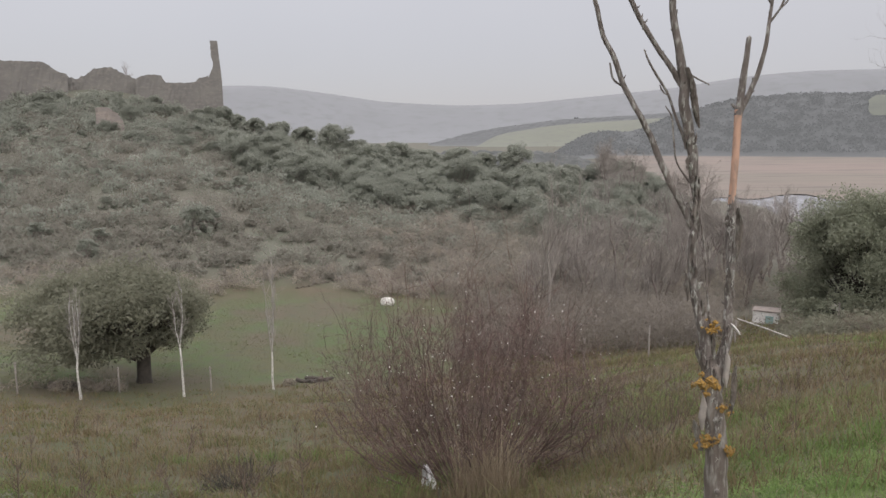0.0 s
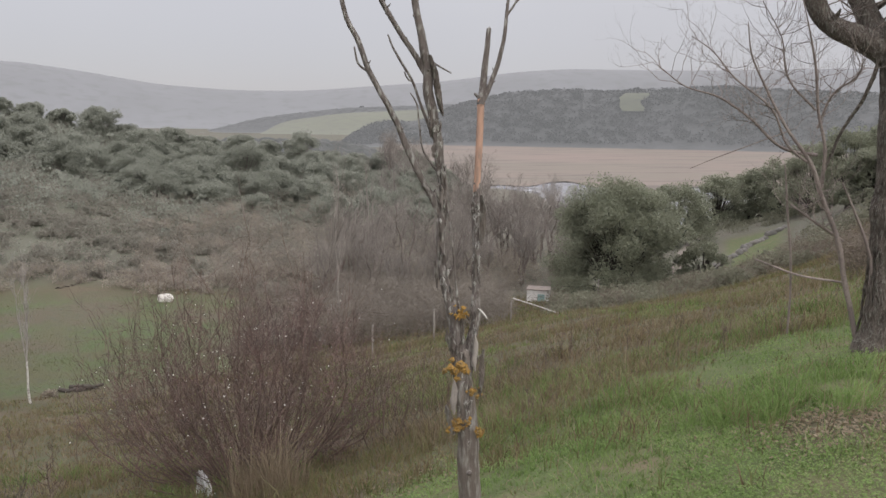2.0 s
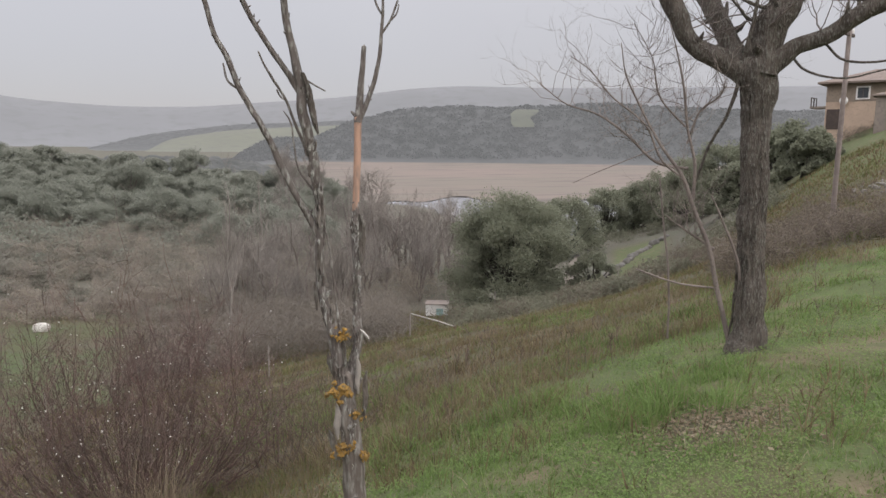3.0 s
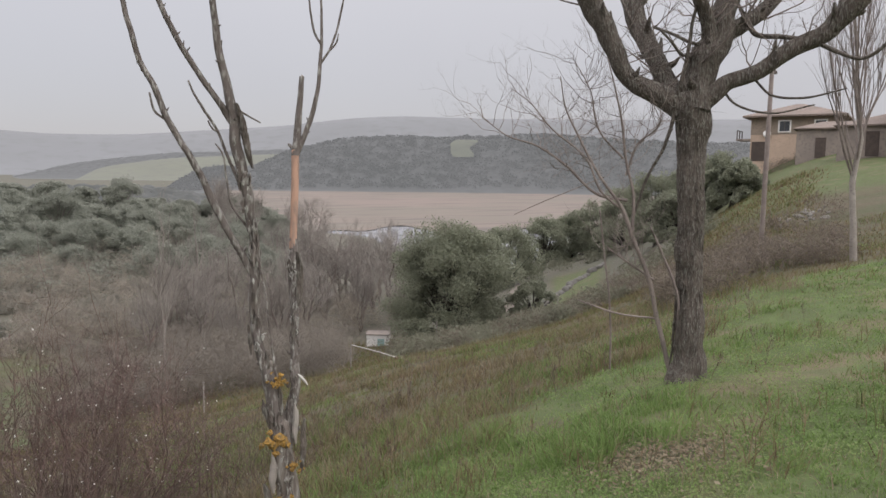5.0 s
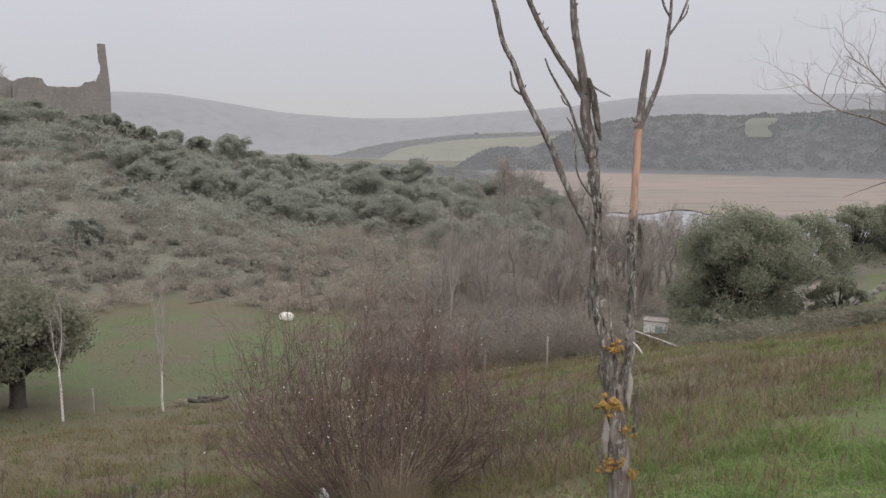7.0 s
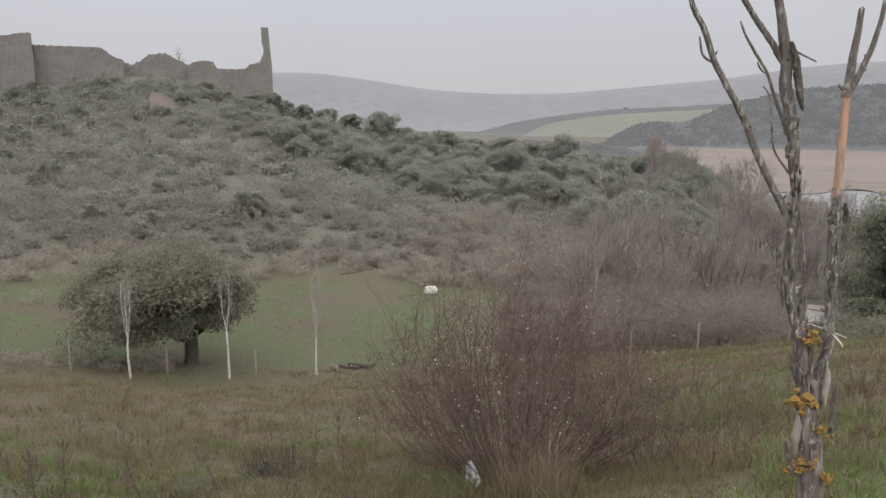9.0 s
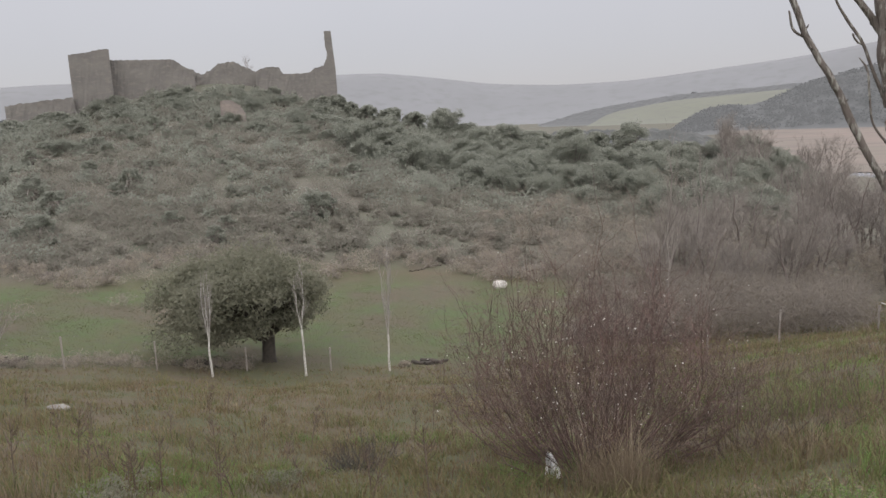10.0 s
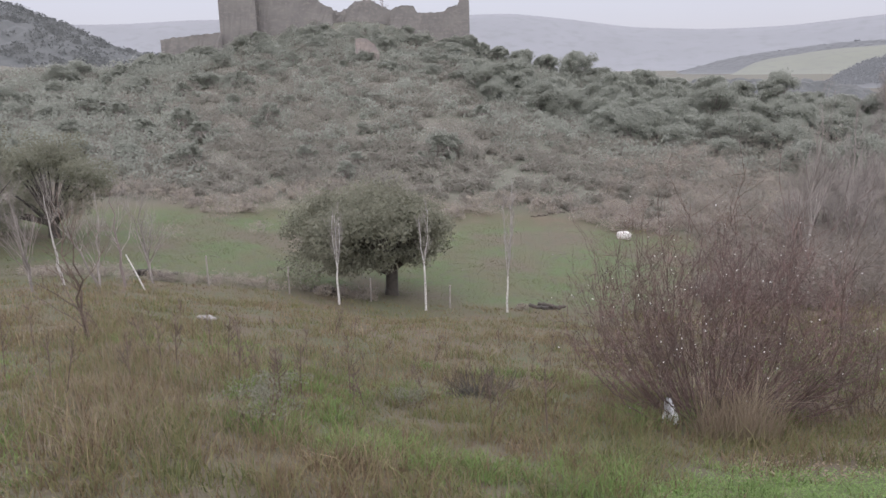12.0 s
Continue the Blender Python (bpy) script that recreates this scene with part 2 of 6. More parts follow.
# ---- mesh helpers ----
class Geo:
    """Collects vertices and faces of one mesh."""

    def __init__(self):
        self.v, self.q, self.t, self.n = [], [], [], 0

    def add(self, v, quads=None, tris=None):
        if quads is not None and len(quads):
            self.q.append(np.asarray(quads, np.int64) + self.n)
        if tris is not None and len(tris):
            self.t.append(np.asarray(tris, np.int64) + self.n)
        self.v.append(np.asarray(v, np.float64))
        self.n += len(v)

    def mesh(self, name, material, smooth=False):
        me = bpy.data.meshes.new(name)
        v = np.concatenate(self.v)
        q = np.concatenate(self.q) if self.q else np.zeros((0, 4), np.int64)
        t = np.concatenate(self.t) if self.t else np.zeros((0, 3), np.int64)
        loops = np.concatenate([q.ravel(), t.ravel()]).astype(np.int32)
        starts = np.concatenate([np.arange(len(q)) * 4, len(q) * 4 + np.arange(len(t)) * 3]).astype(np.int32)
        me.vertices.add(len(v))
        me.vertices.foreach_set("co", v.astype(np.float32).ravel())
        me.loops.add(len(loops))
        me.loops.foreach_set("vertex_index", loops)
        me.polygons.add(len(starts))
        me.polygons.foreach_set("loop_start", starts)
        me.polygons.foreach_set("use_smooth", np.full(len(starts), smooth))
        me.materials.append(material)
        me.update(calc_edges=True)
        return me

    def part(self, name, material, parent=None, label="", smooth=False):
        ob = new(name, self.mesh(name, material, smooth))
        ob.parent = parent
        if label:
            ob["label"] = label
        return ob


def part(name, bm, material, parent, label=""):
    me = bpy.data.meshes.new(name)
    bm.to_mesh(me)
    bm.free()
    me.materials.append(material)
    ob = new(name, me)
    ob.parent = parent
    if label:
        ob["label"] = label
    return ob


def box_bm(sx, sy, sz, at=(0, 0, 0), bevel=0.0):
    """A box with its base at the given place."""
    bm = bmesh.new()
    bmesh.ops.create_cube(bm, size=1)
    bmesh.ops.scale(bm, vec=(sx, sy, sz), verts=bm.verts)
    bmesh.ops.translate(bm, vec=(at[0], at[1], at[2] + sz / 2), verts=bm.verts)
    if bevel:
        bmesh.ops.bevel(bm, geom=bm.edges[:], offset=bevel, segments=2, affect="EDGES")
    return bm


def tube(g, pts, rad, sides=6, rough=0.0, rng=None):
    """A tapered limb along points, closed at its tip."""
    p = np.asarray(pts, float)
    r = np.asarray(rad, float)
    n = len(p)
    tan = np.gradient(p, axis=0)
    tan /= np.linalg.norm(tan, axis=1)[:, None] + 1e-9
    ref = np.array([1.0, 0.13, 0.0]) if abs(tan[0][0]) < 0.9 else np.array([0.0, 1.0, 0.1])
    a = np.cross(tan, ref)
    a /= np.linalg.norm(a, axis=1)[:, None] + 1e-9
    b = np.cross(tan, a)
    th = np.arange(sides) * 2 * np.pi / sides
    rr = r[:, None] * np.ones(sides)[None]
    if rough and rng is not None:
        drift = np.cumsum(rng.normal(0, 0.12, rr.shape), 0)
        rr = rr * (1 + rough * np.clip(rng.normal(0, 0.9, (1, sides)) + drift, -2, 2) + 0.12 * rough * rng.normal(0, 1, rr.shape))
    ring = p[:, None] + rr[..., None] * (np.cos(th)[None, :, None] * a[:, None] + np.sin(th)[None, :, None] * b[:, None])
    v = np.concatenate([ring.reshape(-1, 3), p[-1:] + tan[-1:] * r[-1]])
    i, j = np.meshgrid(np.arange(n - 1), np.arange(sides), indexing="ij")
    k = (j + 1) % sides
    q = np.stack([i * sides + j, i * sides + k, (i + 1) * sides + k, (i + 1) * sides + j], -1).reshape(-1, 4)
    jj = np.arange(sides)
    t = np.stack([(n - 1) * sides + jj, (n - 1) * sides + (jj + 1) % sides, np.full(sides, n * sides)], -1)
    g.add(v, q, t)


def smooth_line(pts, step):
    """A denser, rounded line through points with their radii."""
    p = np.asarray(pts, float)
    d = np.concatenate([[0], np.cumsum(np.linalg.norm(np.diff(p[:, :3], axis=0), axis=1))])
    s = np.linspace(0, d[-1], max(3, int(d[-1] / step) + 1))
    m = np.gradient(p, d, axis=0)
    i = np.clip(np.searchsorted(d, s, side="right") - 1, 0, len(d) - 2)
    h = (d[i + 1] - d[i])[:, None]
    u = ((s - d[i])[:, None]) / h
    return (2 * u**3 - 3 * u**2 + 1) * p[i] + (u**3 - 2 * u**2 + u) * h * m[i] + (-2 * u**3 + 3 * u**2) * p[i + 1] + (u**3 - u**2) * h * m[i + 1]


def grow(g, rng, start, way, length, radius, level, kids=4, spread=0.6, up=0.15, wobble=0.18, sides=5, shrink=0.55, segs=5, first=0.25):
    """A limb with its side limbs, level by level."""
    p, w = np.array(start, float), np.array(way, float)
    w /= np.linalg.norm(w)
    pts, dirs = [p.copy()], [w.copy()]
    for _ in range(segs):
        w = w + rng.normal(0, wobble, 3) + np.array([0, 0, up])
        w /= np.linalg.norm(w)
        p = p + w * length / segs
        pts.append(p.copy())
        dirs.append(w.copy())
    tube(g, pts, np.linspace(radius, radius * 0.35, segs + 1), sides)
    if level <= 0:
        return
    for f in np.sort(rng.uniform(first, 1.0, kids)):
        x = f * segs
        i = min(int(x), segs - 1)
        s = pts[i] + (pts[i + 1] - pts[i]) * (x - i)
        side = rng.normal(0, 1, 3)
        side -= dirs[i] * side.dot(dirs[i])
        side /= np.linalg.norm(side) + 1e-9
        grow(g, rng, s, dirs[i] + side * spread * rng.uniform(0.6, 1.4), length * shrink * rng.uniform(0.7, 1.25) * (1.15 - 0.4 * f), radius * 0.5 * (1.1 - 0.5 * f), level - 1,
             kids, spread, up, wobble, max(3, sides - 1), shrink, max(3, segs - 1), first)


def leaves(g, rng, centre, radii, n, size, shell=0.55, slim=0.55):
    """Small two-sided leaves scattered through a rounded clump."""
    d = rng.normal(0, 1, (n, 3))
    d /= np.linalg.norm(d, axis=1)[:, None]
    c = np.asarray(centre) + d * (shell + (1 - shell) * rng.uniform(0, 1, (n, 1)) ** 0.5 + rng.normal(0, 0.06, (n, 1))) * np.asarray(radii)
    a = rng.normal(0, 1, (n, 3))
    a /= np.linalg.norm(a, axis=1)[:, None]
    b = np.cross(a, rng.normal(0, 1, (n, 3)))
    b /= np.linalg.norm(b, axis=1)[:, None] + 1e-9
    s = size * rng.uniform(0.6, 1.3, (n, 1))
    v = np.stack([c - a * s, c + b * s * slim, c + a * s, c - b * s * slim], 1).reshape(-1, 3)
    g.add(v, np.arange(n * 4).reshape(-1, 4))


# ---- the lie of the land ----
AZ = (-180, -70, -44, -23, -9, 4, 14, 25, 35, 47, 51, 54, 62, 110)
DIST = (0, 5, 10, 33, 42, 65, 110, 160, 240, 420)
HEIGHTS = (
    (0.2, 0.3, 1.0, 1.5, 2.5, 4, 6, 8),
    (-0.8, -1.8, -6.0, -6.5, -6.5, -4, 0, 10),
    (-1.2, -2.4, -7.4, -9.0, -9.4, -6, 1.5, 2),
    (-1.65, -3.4, -10.2, -11.7, -11.6, -3, 7.5, -8),
    (-1.7, -3.5, -10.5, -12.2, -12.4, -7, -1.5, -12),
    (-1.6, -3.35, -10.0, -12.6, -13.5, -11, -5.6, -15),
    (-1.35, -2.8, -8.8, -11.5, -14, -13, -9.0, -17.5),
    (-0.95, -2.0, -6.9, -9.8, -14.3, -15.5, -17.5, -18),
    (-0.7, -1.45, -6.0, -8.4, -12.4, -14.4, -17.5, -18),
    (-0.4, -0.75, -3.2, -4.5, -6.6, -9, -14, -18),
    (-0.33, -0.6, -1.6, -1.4, 0.6, 2.6, -1, -8),
    (-0.28, -0.5, -1.0, -0.3, 2.9, 7.0, 6, 0),
    (-0.2, -0.3, -0.1, 0.9, 3.6, 7, 8, 4),
    (0.3, 0.6, 1.5, 2.0, 3.0, 5, 8, 8),
)
az_fine, d_fine = np.arange(-180, 181, 1.0), np.arange(0, 421, 1.0)
rows_d = np.array([np.interp(d_fine, DIST, (0, *row, -18)) for row in HEIGHTS] + [np.interp(d_fine, DIST, (0, *HEIGHTS[0], -18))])
LAND = np.array([np.interp(az_fine, (*AZ, 180), rows_d[:, k]) for k in range(len(d_fine))]).T


def soften(a, sigma, axis, mode):
    k = np.exp(-0.5 * (np.arange(-3 * sigma, 3 * sigma + 1) / sigma) ** 2)
    k /= k.sum()
    w = 3 * sigma
    pad = [(w, w) if i == axis else (0, 0) for i in (0, 1)]
    return np.apply_along_axis(lambda v: np.convolve(v, k, "valid"), axis, np.pad(a, pad, mode=mode))


LAND = soften(LAND, 4, 0, "wrap")
far_part = soften(LAND, 5, 1, "edge")
near_part = soften(LAND, 1, 1, "edge")
blend_d = np.clip((d_fine - 40) / 25, 0, 1)
LAND = near_part * (1 - blend_d) + far_part * blend_d


def wave(x, y, s, k):
    """Gentle unevenness, the same at every build."""
    return (np.sin(x / s + 1.3 * k + 0.7 * np.sin(y / s * 0.8 + k)) + np.sin(y / s * 1.13 + 2.1 * k + 0.8 * np.sin(x / s * 0.7 + 2 * k)) + np.sin((x + y) / s * 0.61 + k)) / 3


def land(x, y):
    x, y = np.asarray(x, float), np.asarray(y, float)
    d = np.hypot(x, y)
    az = np.degrees(np.arctan2(x, y))
    u = np.clip(az + 180, 0, 359.999)
    w = np.clip(d, 0, 419.999)
    i, j = u.astype(int), w.astype(int)
    fu, fw = u - i, w - j
    z = (LAND[i, j] * (1 - fu) + LAND[i + 1, j] * fu) * (1 - fw) + (LAND[i, j + 1] * (1 - fu) + LAND[i + 1, j + 1] * fu) * fw
    cx, cy = 170 * np.sin(radians(-25)), 170 * np.cos(radians(-25))
    la = (x - cx) * np.cos(radians(-25)) - (y - cy) * np.sin(radians(-25))
    de = (x - cx) * np.sin(radians(-25)) + (y - cy) * np.cos(radians(-25))
    z = z + 4.6 * np.exp(-((la / 30) ** 4) - (de / 15) ** 2) + 2.6 * np.exp(-(((la - 1) / 13) ** 2) - (de / 8) ** 2)
    amp = np.clip(d / 12, 0, 1)
    z = z + amp * (0.035 * wave(x, y, 0.35, 1) + 0.07 * wave(x, y, 1.1, 2) + 0.12 * wave(x, y, 3.2, 3)) + np.clip((d - 60) / 60, 0, 1) * np.clip((420 - d) / 60, 0, 1) * 0.7 * wave(x, y, 9, 4)
    return z


def spot(az, d, up=0.0):
    x, y = d * math.sin(radians(az)), d * math.cos(radians(az))
    return Vector((x, y, float(land(x, y)) + up))


def cover_at(x, y, worn=True):
    d = np.hypot(x, y)
    az = np.degrees(np.arctan2(x, y))
    lim = np.interp(az, (-60, -10, 5, 20, 32, 40, 48, 56, 75), (3, 4.5, 7, 7.2, 8.3, 9.5, 12, 20, 24))
    lush = np.clip((lim - d + 1.4 * wave(x, y, 0.9, 5) + 0.7) / 1.6, 0, 1)
    for pa, pd, pr in () if not worn else ((47.0, 6.1, 0.55), (10.5, 7.2, 0.75), (38, 8.0, 0.35)):
        lush = lush * (1 - 0.95 * np.exp(-(((x - pd * np.sin(radians(pa))) ** 2 + (y - pd * np.cos(radians(pa))) ** 2) / pr**2) ** 2))
    lush = np.maximum(lush, 0.8 * np.clip((az - 48) / 4, 0, 1) * np.clip((d - 44) / 8, 0, 1) * np.clip((95 - d) / 8, 0, 1))
    lush = np.maximum(lush, 0.9 * np.clip((az - 37.5) / 1.0, 0, 1) * np.clip((43 - az) / 1.5, 0, 1) * np.clip((d - 64) / 4, 0, 1) * np.clip((104 - d) / 6, 0, 1))
    meadow = np.clip((d - 37) / 2.5, 0, 1) * np.clip((66 - d + 2 * wave(x, y, 6, 6)) / 4, 0, 1) * np.clip((6 - az) / 6, 0, 1)
    scrub = np.clip((d - 64 + 2 * wave(x, y, 6, 6)) / 5, 0, 1) * np.clip((50 - az) / 4, 0, 1) * (1 - lush)
    return lush, meadow, scrub


def make_ground():
    az = np.concatenate([np.arange(-75, 80, 0.5), np.arange(80, 285, 5.0)])
    d = np.concatenate([[0.6], 0.9 * 1.032 ** np.arange(0, 272)])
    d = d[d < 4700]
    a, r = np.meshgrid(np.radians(az), d, indexing="ij")
    x, y = (r * np.sin(a)).ravel(), (r * np.cos(a)).ravel()
    z = land(x, y)
    n, m = len(az), len(d)
    i, j = np.meshgrid(np.arange(n), np.arange(m - 1), indexing="ij")
    k = (i + 1) % n
    g = Geo()
    q = np.stack([i * m + j, i * m + j + 1, k * m + j + 1, k * m + j], -1).reshape(-1, 4)
    ring = np.arange(n)
    tris = np.stack([ring * m, ((ring + 1) % n) * m, np.full(n, n * m)], -1)
    g.add(np.concatenate([np.stack([x, y, z], 1), [[0, 0, 0]]]), q[:, ::-1], tris[:, ::-1])
    ob = g.part("ground", M_GROUND, smooth=True)
    x, y = np.append(x, 0), np.append(y, 0)
    lush, meadow, scrub = cover_at(x, y)
    col = ob.data.color_attributes.new("cover", "FLOAT_COLOR", "POINT")
    col.data.foreach_set("color", np.stack([lush, meadow, scrub, np.ones_like(x)], 1).astype(np.float32).ravel())
    tagged(ob, "sloping rough grassland falling to a green valley and scrub hillside", "ground", kind="structure")


make_ground()


def sheet(name, material, a0, a1, d0, d1, z, label):
    """A level sheet between two bearings and two distances."""
    a = np.radians(np.linspace(a0, a1, 60))
    d = np.geomspace(d0, d1, 20)
    aa, dd = np.meshgrid(a, d, indexing="ij")
    edge = 1 + 0.05 * np.sin(aa * 31) + 0.03 * np.sin(aa * 73)
    dd = dd * np.where(dd < d0 * 1.01, edge, 1)
    v = np.stack([dd * np.sin(aa), dd * np.cos(aa), np.full_like(aa, z)], -1).reshape(-1, 3)
    i, j = np.meshgrid(np.arange(59), np.arange(19), indexing="ij")
    g = Geo()
    g.add(v, np.stack([i * 20 + j, i * 20 + j + 1, (i + 1) * 20 + j + 1, (i + 1) * 20 + j], -1).reshape(-1, 4)[:, ::-1])
    return tagged(g.part(name, material), label, name.split("_")[-1], kind="structure")


M_WATER = mat("reservoir_water", (0.22, 0.22, 0.23), (0.19, 0.19, 0.20), scale=0.1, fine=1.5, rough=0.25, bump=0.05, spec=0.3)
sheet("reservoir_mud", M_MUD, 12, 56, 228, 760, -16.2, "bare tan mud flat of a drawn-down reservoir")
sheet("reservoir_water", M_WATER, 15, 40, 118, 262, -16.4, "pale still water at the edge of the reservoir")


def ridge(name, material, dist, depth, profile, label, lump=0.0, seed=0, foot=-18.0, step=0.25):
    """A far range of hills: it rises from its foot to a crest with the given elevations and falls behind."""
    rng = np.random.default_rng(seed)
    a0, a1 = profile[0][0], profile[-1][0]
    az = np.arange(a0, a1 + 0.01, step)
    pa, pe = zip(*profile)
    s = soften(np.interp(az, pa, pe)[None], max(2, int(1.2 / step)), 1, "edge")[0]
    crest = 1.6 + dist * np.tan(np.radians(s))
    jag = lump * (0.6 * rng.random(len(az)) + 0.5 * np.sin(az * 7.1) * np.sin(az * 2.3 + 1)) if lump else np.zeros(len(az))
    t = np.concatenate([np.linspace(-1, 0, 40 if lump else 12), np.linspace(0.15, 1, 5)])
    v = []
    for k, u in enumerate(t):
        h = (0.5 + 0.5 * np.cos(np.pi * u))
        dd = dist + depth * u
        rough = lump * 0.8 * rng.random(len(az)) * h
        z = foot + (crest - foot) * h + np.where(u == 0, jag, rough if lump else 0)
        v.append(np.stack([dd * np.sin(np.radians(az)), dd * np.cos(np.radians(az)), z], 1))
    n = len(az)
    i, j = np.meshgrid(np.arange(len(t) - 1), np.arange(n - 1), indexing="ij")
    g = Geo()
    g.add(np.concatenate(v), np.stack([i * n + j, i * n + j + 1, (i + 1) * n + j + 1, (i + 1) * n + j], -1).reshape(-1, 4))
    return tagged(g.part(name, material, smooth=not lump), label, "hills", kind="structure")


# these ranges emit light in place of the mist before them
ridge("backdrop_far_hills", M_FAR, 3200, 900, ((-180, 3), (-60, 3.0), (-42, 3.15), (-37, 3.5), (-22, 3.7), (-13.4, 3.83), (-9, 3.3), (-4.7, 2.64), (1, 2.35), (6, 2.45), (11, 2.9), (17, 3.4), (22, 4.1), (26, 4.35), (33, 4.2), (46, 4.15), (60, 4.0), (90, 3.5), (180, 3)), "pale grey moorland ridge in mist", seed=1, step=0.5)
ridge("backdrop_valley_wood", M_LEFTHILL, 255, 50, ((-12, -4), (-7, -1.9), (-3, -1.45), (3, -1.4), (7, -1.4), (10, -1.7), (12.5, -2.5), (14.5, -3.6), (16, -5)), "wooded spur beyond the castle hill, glowing for haze", lump=2.2, seed=6, step=0.4)
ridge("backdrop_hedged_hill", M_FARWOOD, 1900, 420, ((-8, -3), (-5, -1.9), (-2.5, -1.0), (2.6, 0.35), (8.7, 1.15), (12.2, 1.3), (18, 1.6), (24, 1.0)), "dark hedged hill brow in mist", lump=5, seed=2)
ridge("backdrop_green_field", M_FARFIELD, 1780, 400, ((-1, -3), (1.2, -1.8), (3, 0.0), (8.7, 0.85), (12.2, 1.05), (18, 1.35), (24, 0.8)), "green field on a far slope, pale and glowing for haze", seed=3)
ridge("backdrop_wooded_slope", M_FARWOOD, 830, 190, ((5, -3.2), (8, -2.0), (9.5, -0.9), (11, -0.1), (12.5, 0.15), (14.4, 0.0), (17.6, 1.45), (21.7, 2.4), (25.5, 2.65), (30, 2.55), (37.5, 2.9), (41, 2.6), (50, 2.2), (70, 2)), "wooded slope beyond the reservoir, glowing for haze", lump=4, seed=4)
pasture = Geo()
pu, pa = np.meshgrid(np.linspace(-0.46, -0.2, 7), np.linspace(0, 1, 9), indexing="ij")
p_az = 30.0 + pa * (2.2 + 1.5 * pu) + 0.25 * np.sin(pu * 41) * (pa - 0.5) + 0.2 * np.sin(pu * 23)
p_crest = 1.6 + 830 * np.tan(np.radians(2.6))
p_d, p_z = 830 + 190 * pu - 4, -18 + (p_crest + 18) * (0.5 + 0.5 * np.cos(np.pi * pu)) + 3.6
pi, pj = np.meshgrid(np.arange(6), np.arange(8), indexing="ij")
pasture.add(np.stack([p_d * np.sin(np.radians(p_az)), p_d * np.cos(np.radians(p_az)), p_z], -1).reshape(-1, 3), np.stack([pi * 9 + pj, pi * 9 + pj + 1, pi * 9 + pj + 10, pi * 9 + pj + 9], -1).reshape(-1, 4))
tagged(pasture.part("backdrop_hill_pasture", M_PASTURE), "small green clearing on the wooded slope, pale and glowing for haze", "field", kind="structure")
rng = np.random.default_rng(9)
wood = Geo()
top_az, top_el = (8, 9.5, 11, 12.5, 14.4, 17.6, 21.7, 25.5, 30, 37.5, 41, 50), (-2.0, -0.9, -0.1, 0.15, 0.0, 1.45, 2.4, 2.65, 2.55, 2.9, 2.6, 2.2)
for _ in range(2300):
    az, u = rng.uniform(8.5, 52), -rng.random() ** 1.2 * 0.8
    crest = 1.6 + 830 * math.tan(radians(float(np.interp(az, top_az, top_el))))
    dd = 830 + 190 * u
    leaves(wood, rng, (dd * math.sin(radians(az)), dd * math.cos(radians(az)), -18 + (crest + 18) * (0.5 + 0.5 * math.cos(math.pi * u)) + 1), (rng.uniform(3, 6), rng.uniform(3, 6), rng.uniform(2.2, 3.6)), 34, 1.3, 0.4)
# leaves use the same emitting material, so the haze covers the wood too
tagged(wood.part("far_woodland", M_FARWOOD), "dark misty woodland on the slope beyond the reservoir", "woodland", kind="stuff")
ridge("backdrop_near_hill", M_LEFTHILL, 330, 120, ((-80, 8), (-60, 6.2), (-52, 5.0), (-48, 4.05), (-44.3, 2.5), (-42.3, 1.4), (-39.8, 0.9), (-36, 0), (-30, -2)), "scrub-covered hill behind the castle, glowing for haze", lump=2.0, seed=5, step=0.5)
hill_wood = Geo()
for _ in range(900):
    az, u = rng.uniform(-62, -39), -rng.random() ** 1.3 * 0.75
    crest = 1.6 + 330 * math.tan(radians(float(np.interp(az, (-80, -60, -52, -48, -44.3, -42.3, -39.8), (8, 6.2, 5.0, 4.05, 2.5, 1.4, 0.9)))))
    dd = 330 + 120 * u
    leaves(hill_wood, rng, (dd * math.sin(radians(az)), dd * math.cos(radians(az)), -18 + (crest + 18) * (0.5 + 0.5 * math.cos(math.pi * u)) + 0.3), (rng.uniform(1.5, 3.2), rng.uniform(1.5, 3.2), rng.uniform(1.2, 2.2)), 46, 0.6, 0.4)
tagged(hill_wood.part("hill_woodland", M_LEFTHILL), "grey-green woodland covering the hill behind the castle, glowing for haze", "woodland", kind="stuff")


# ---- trees ----
def thing(name, where, label, category, group="", kind="", turn=0.0):
    e = new(name)
    e.empty_display_size = 0.2
    e.matrix_world = Matrix.Translation(where) @ pose(0, 0, 0, 0, 0, turn)
    return tagged(e, label, category, group, kind)


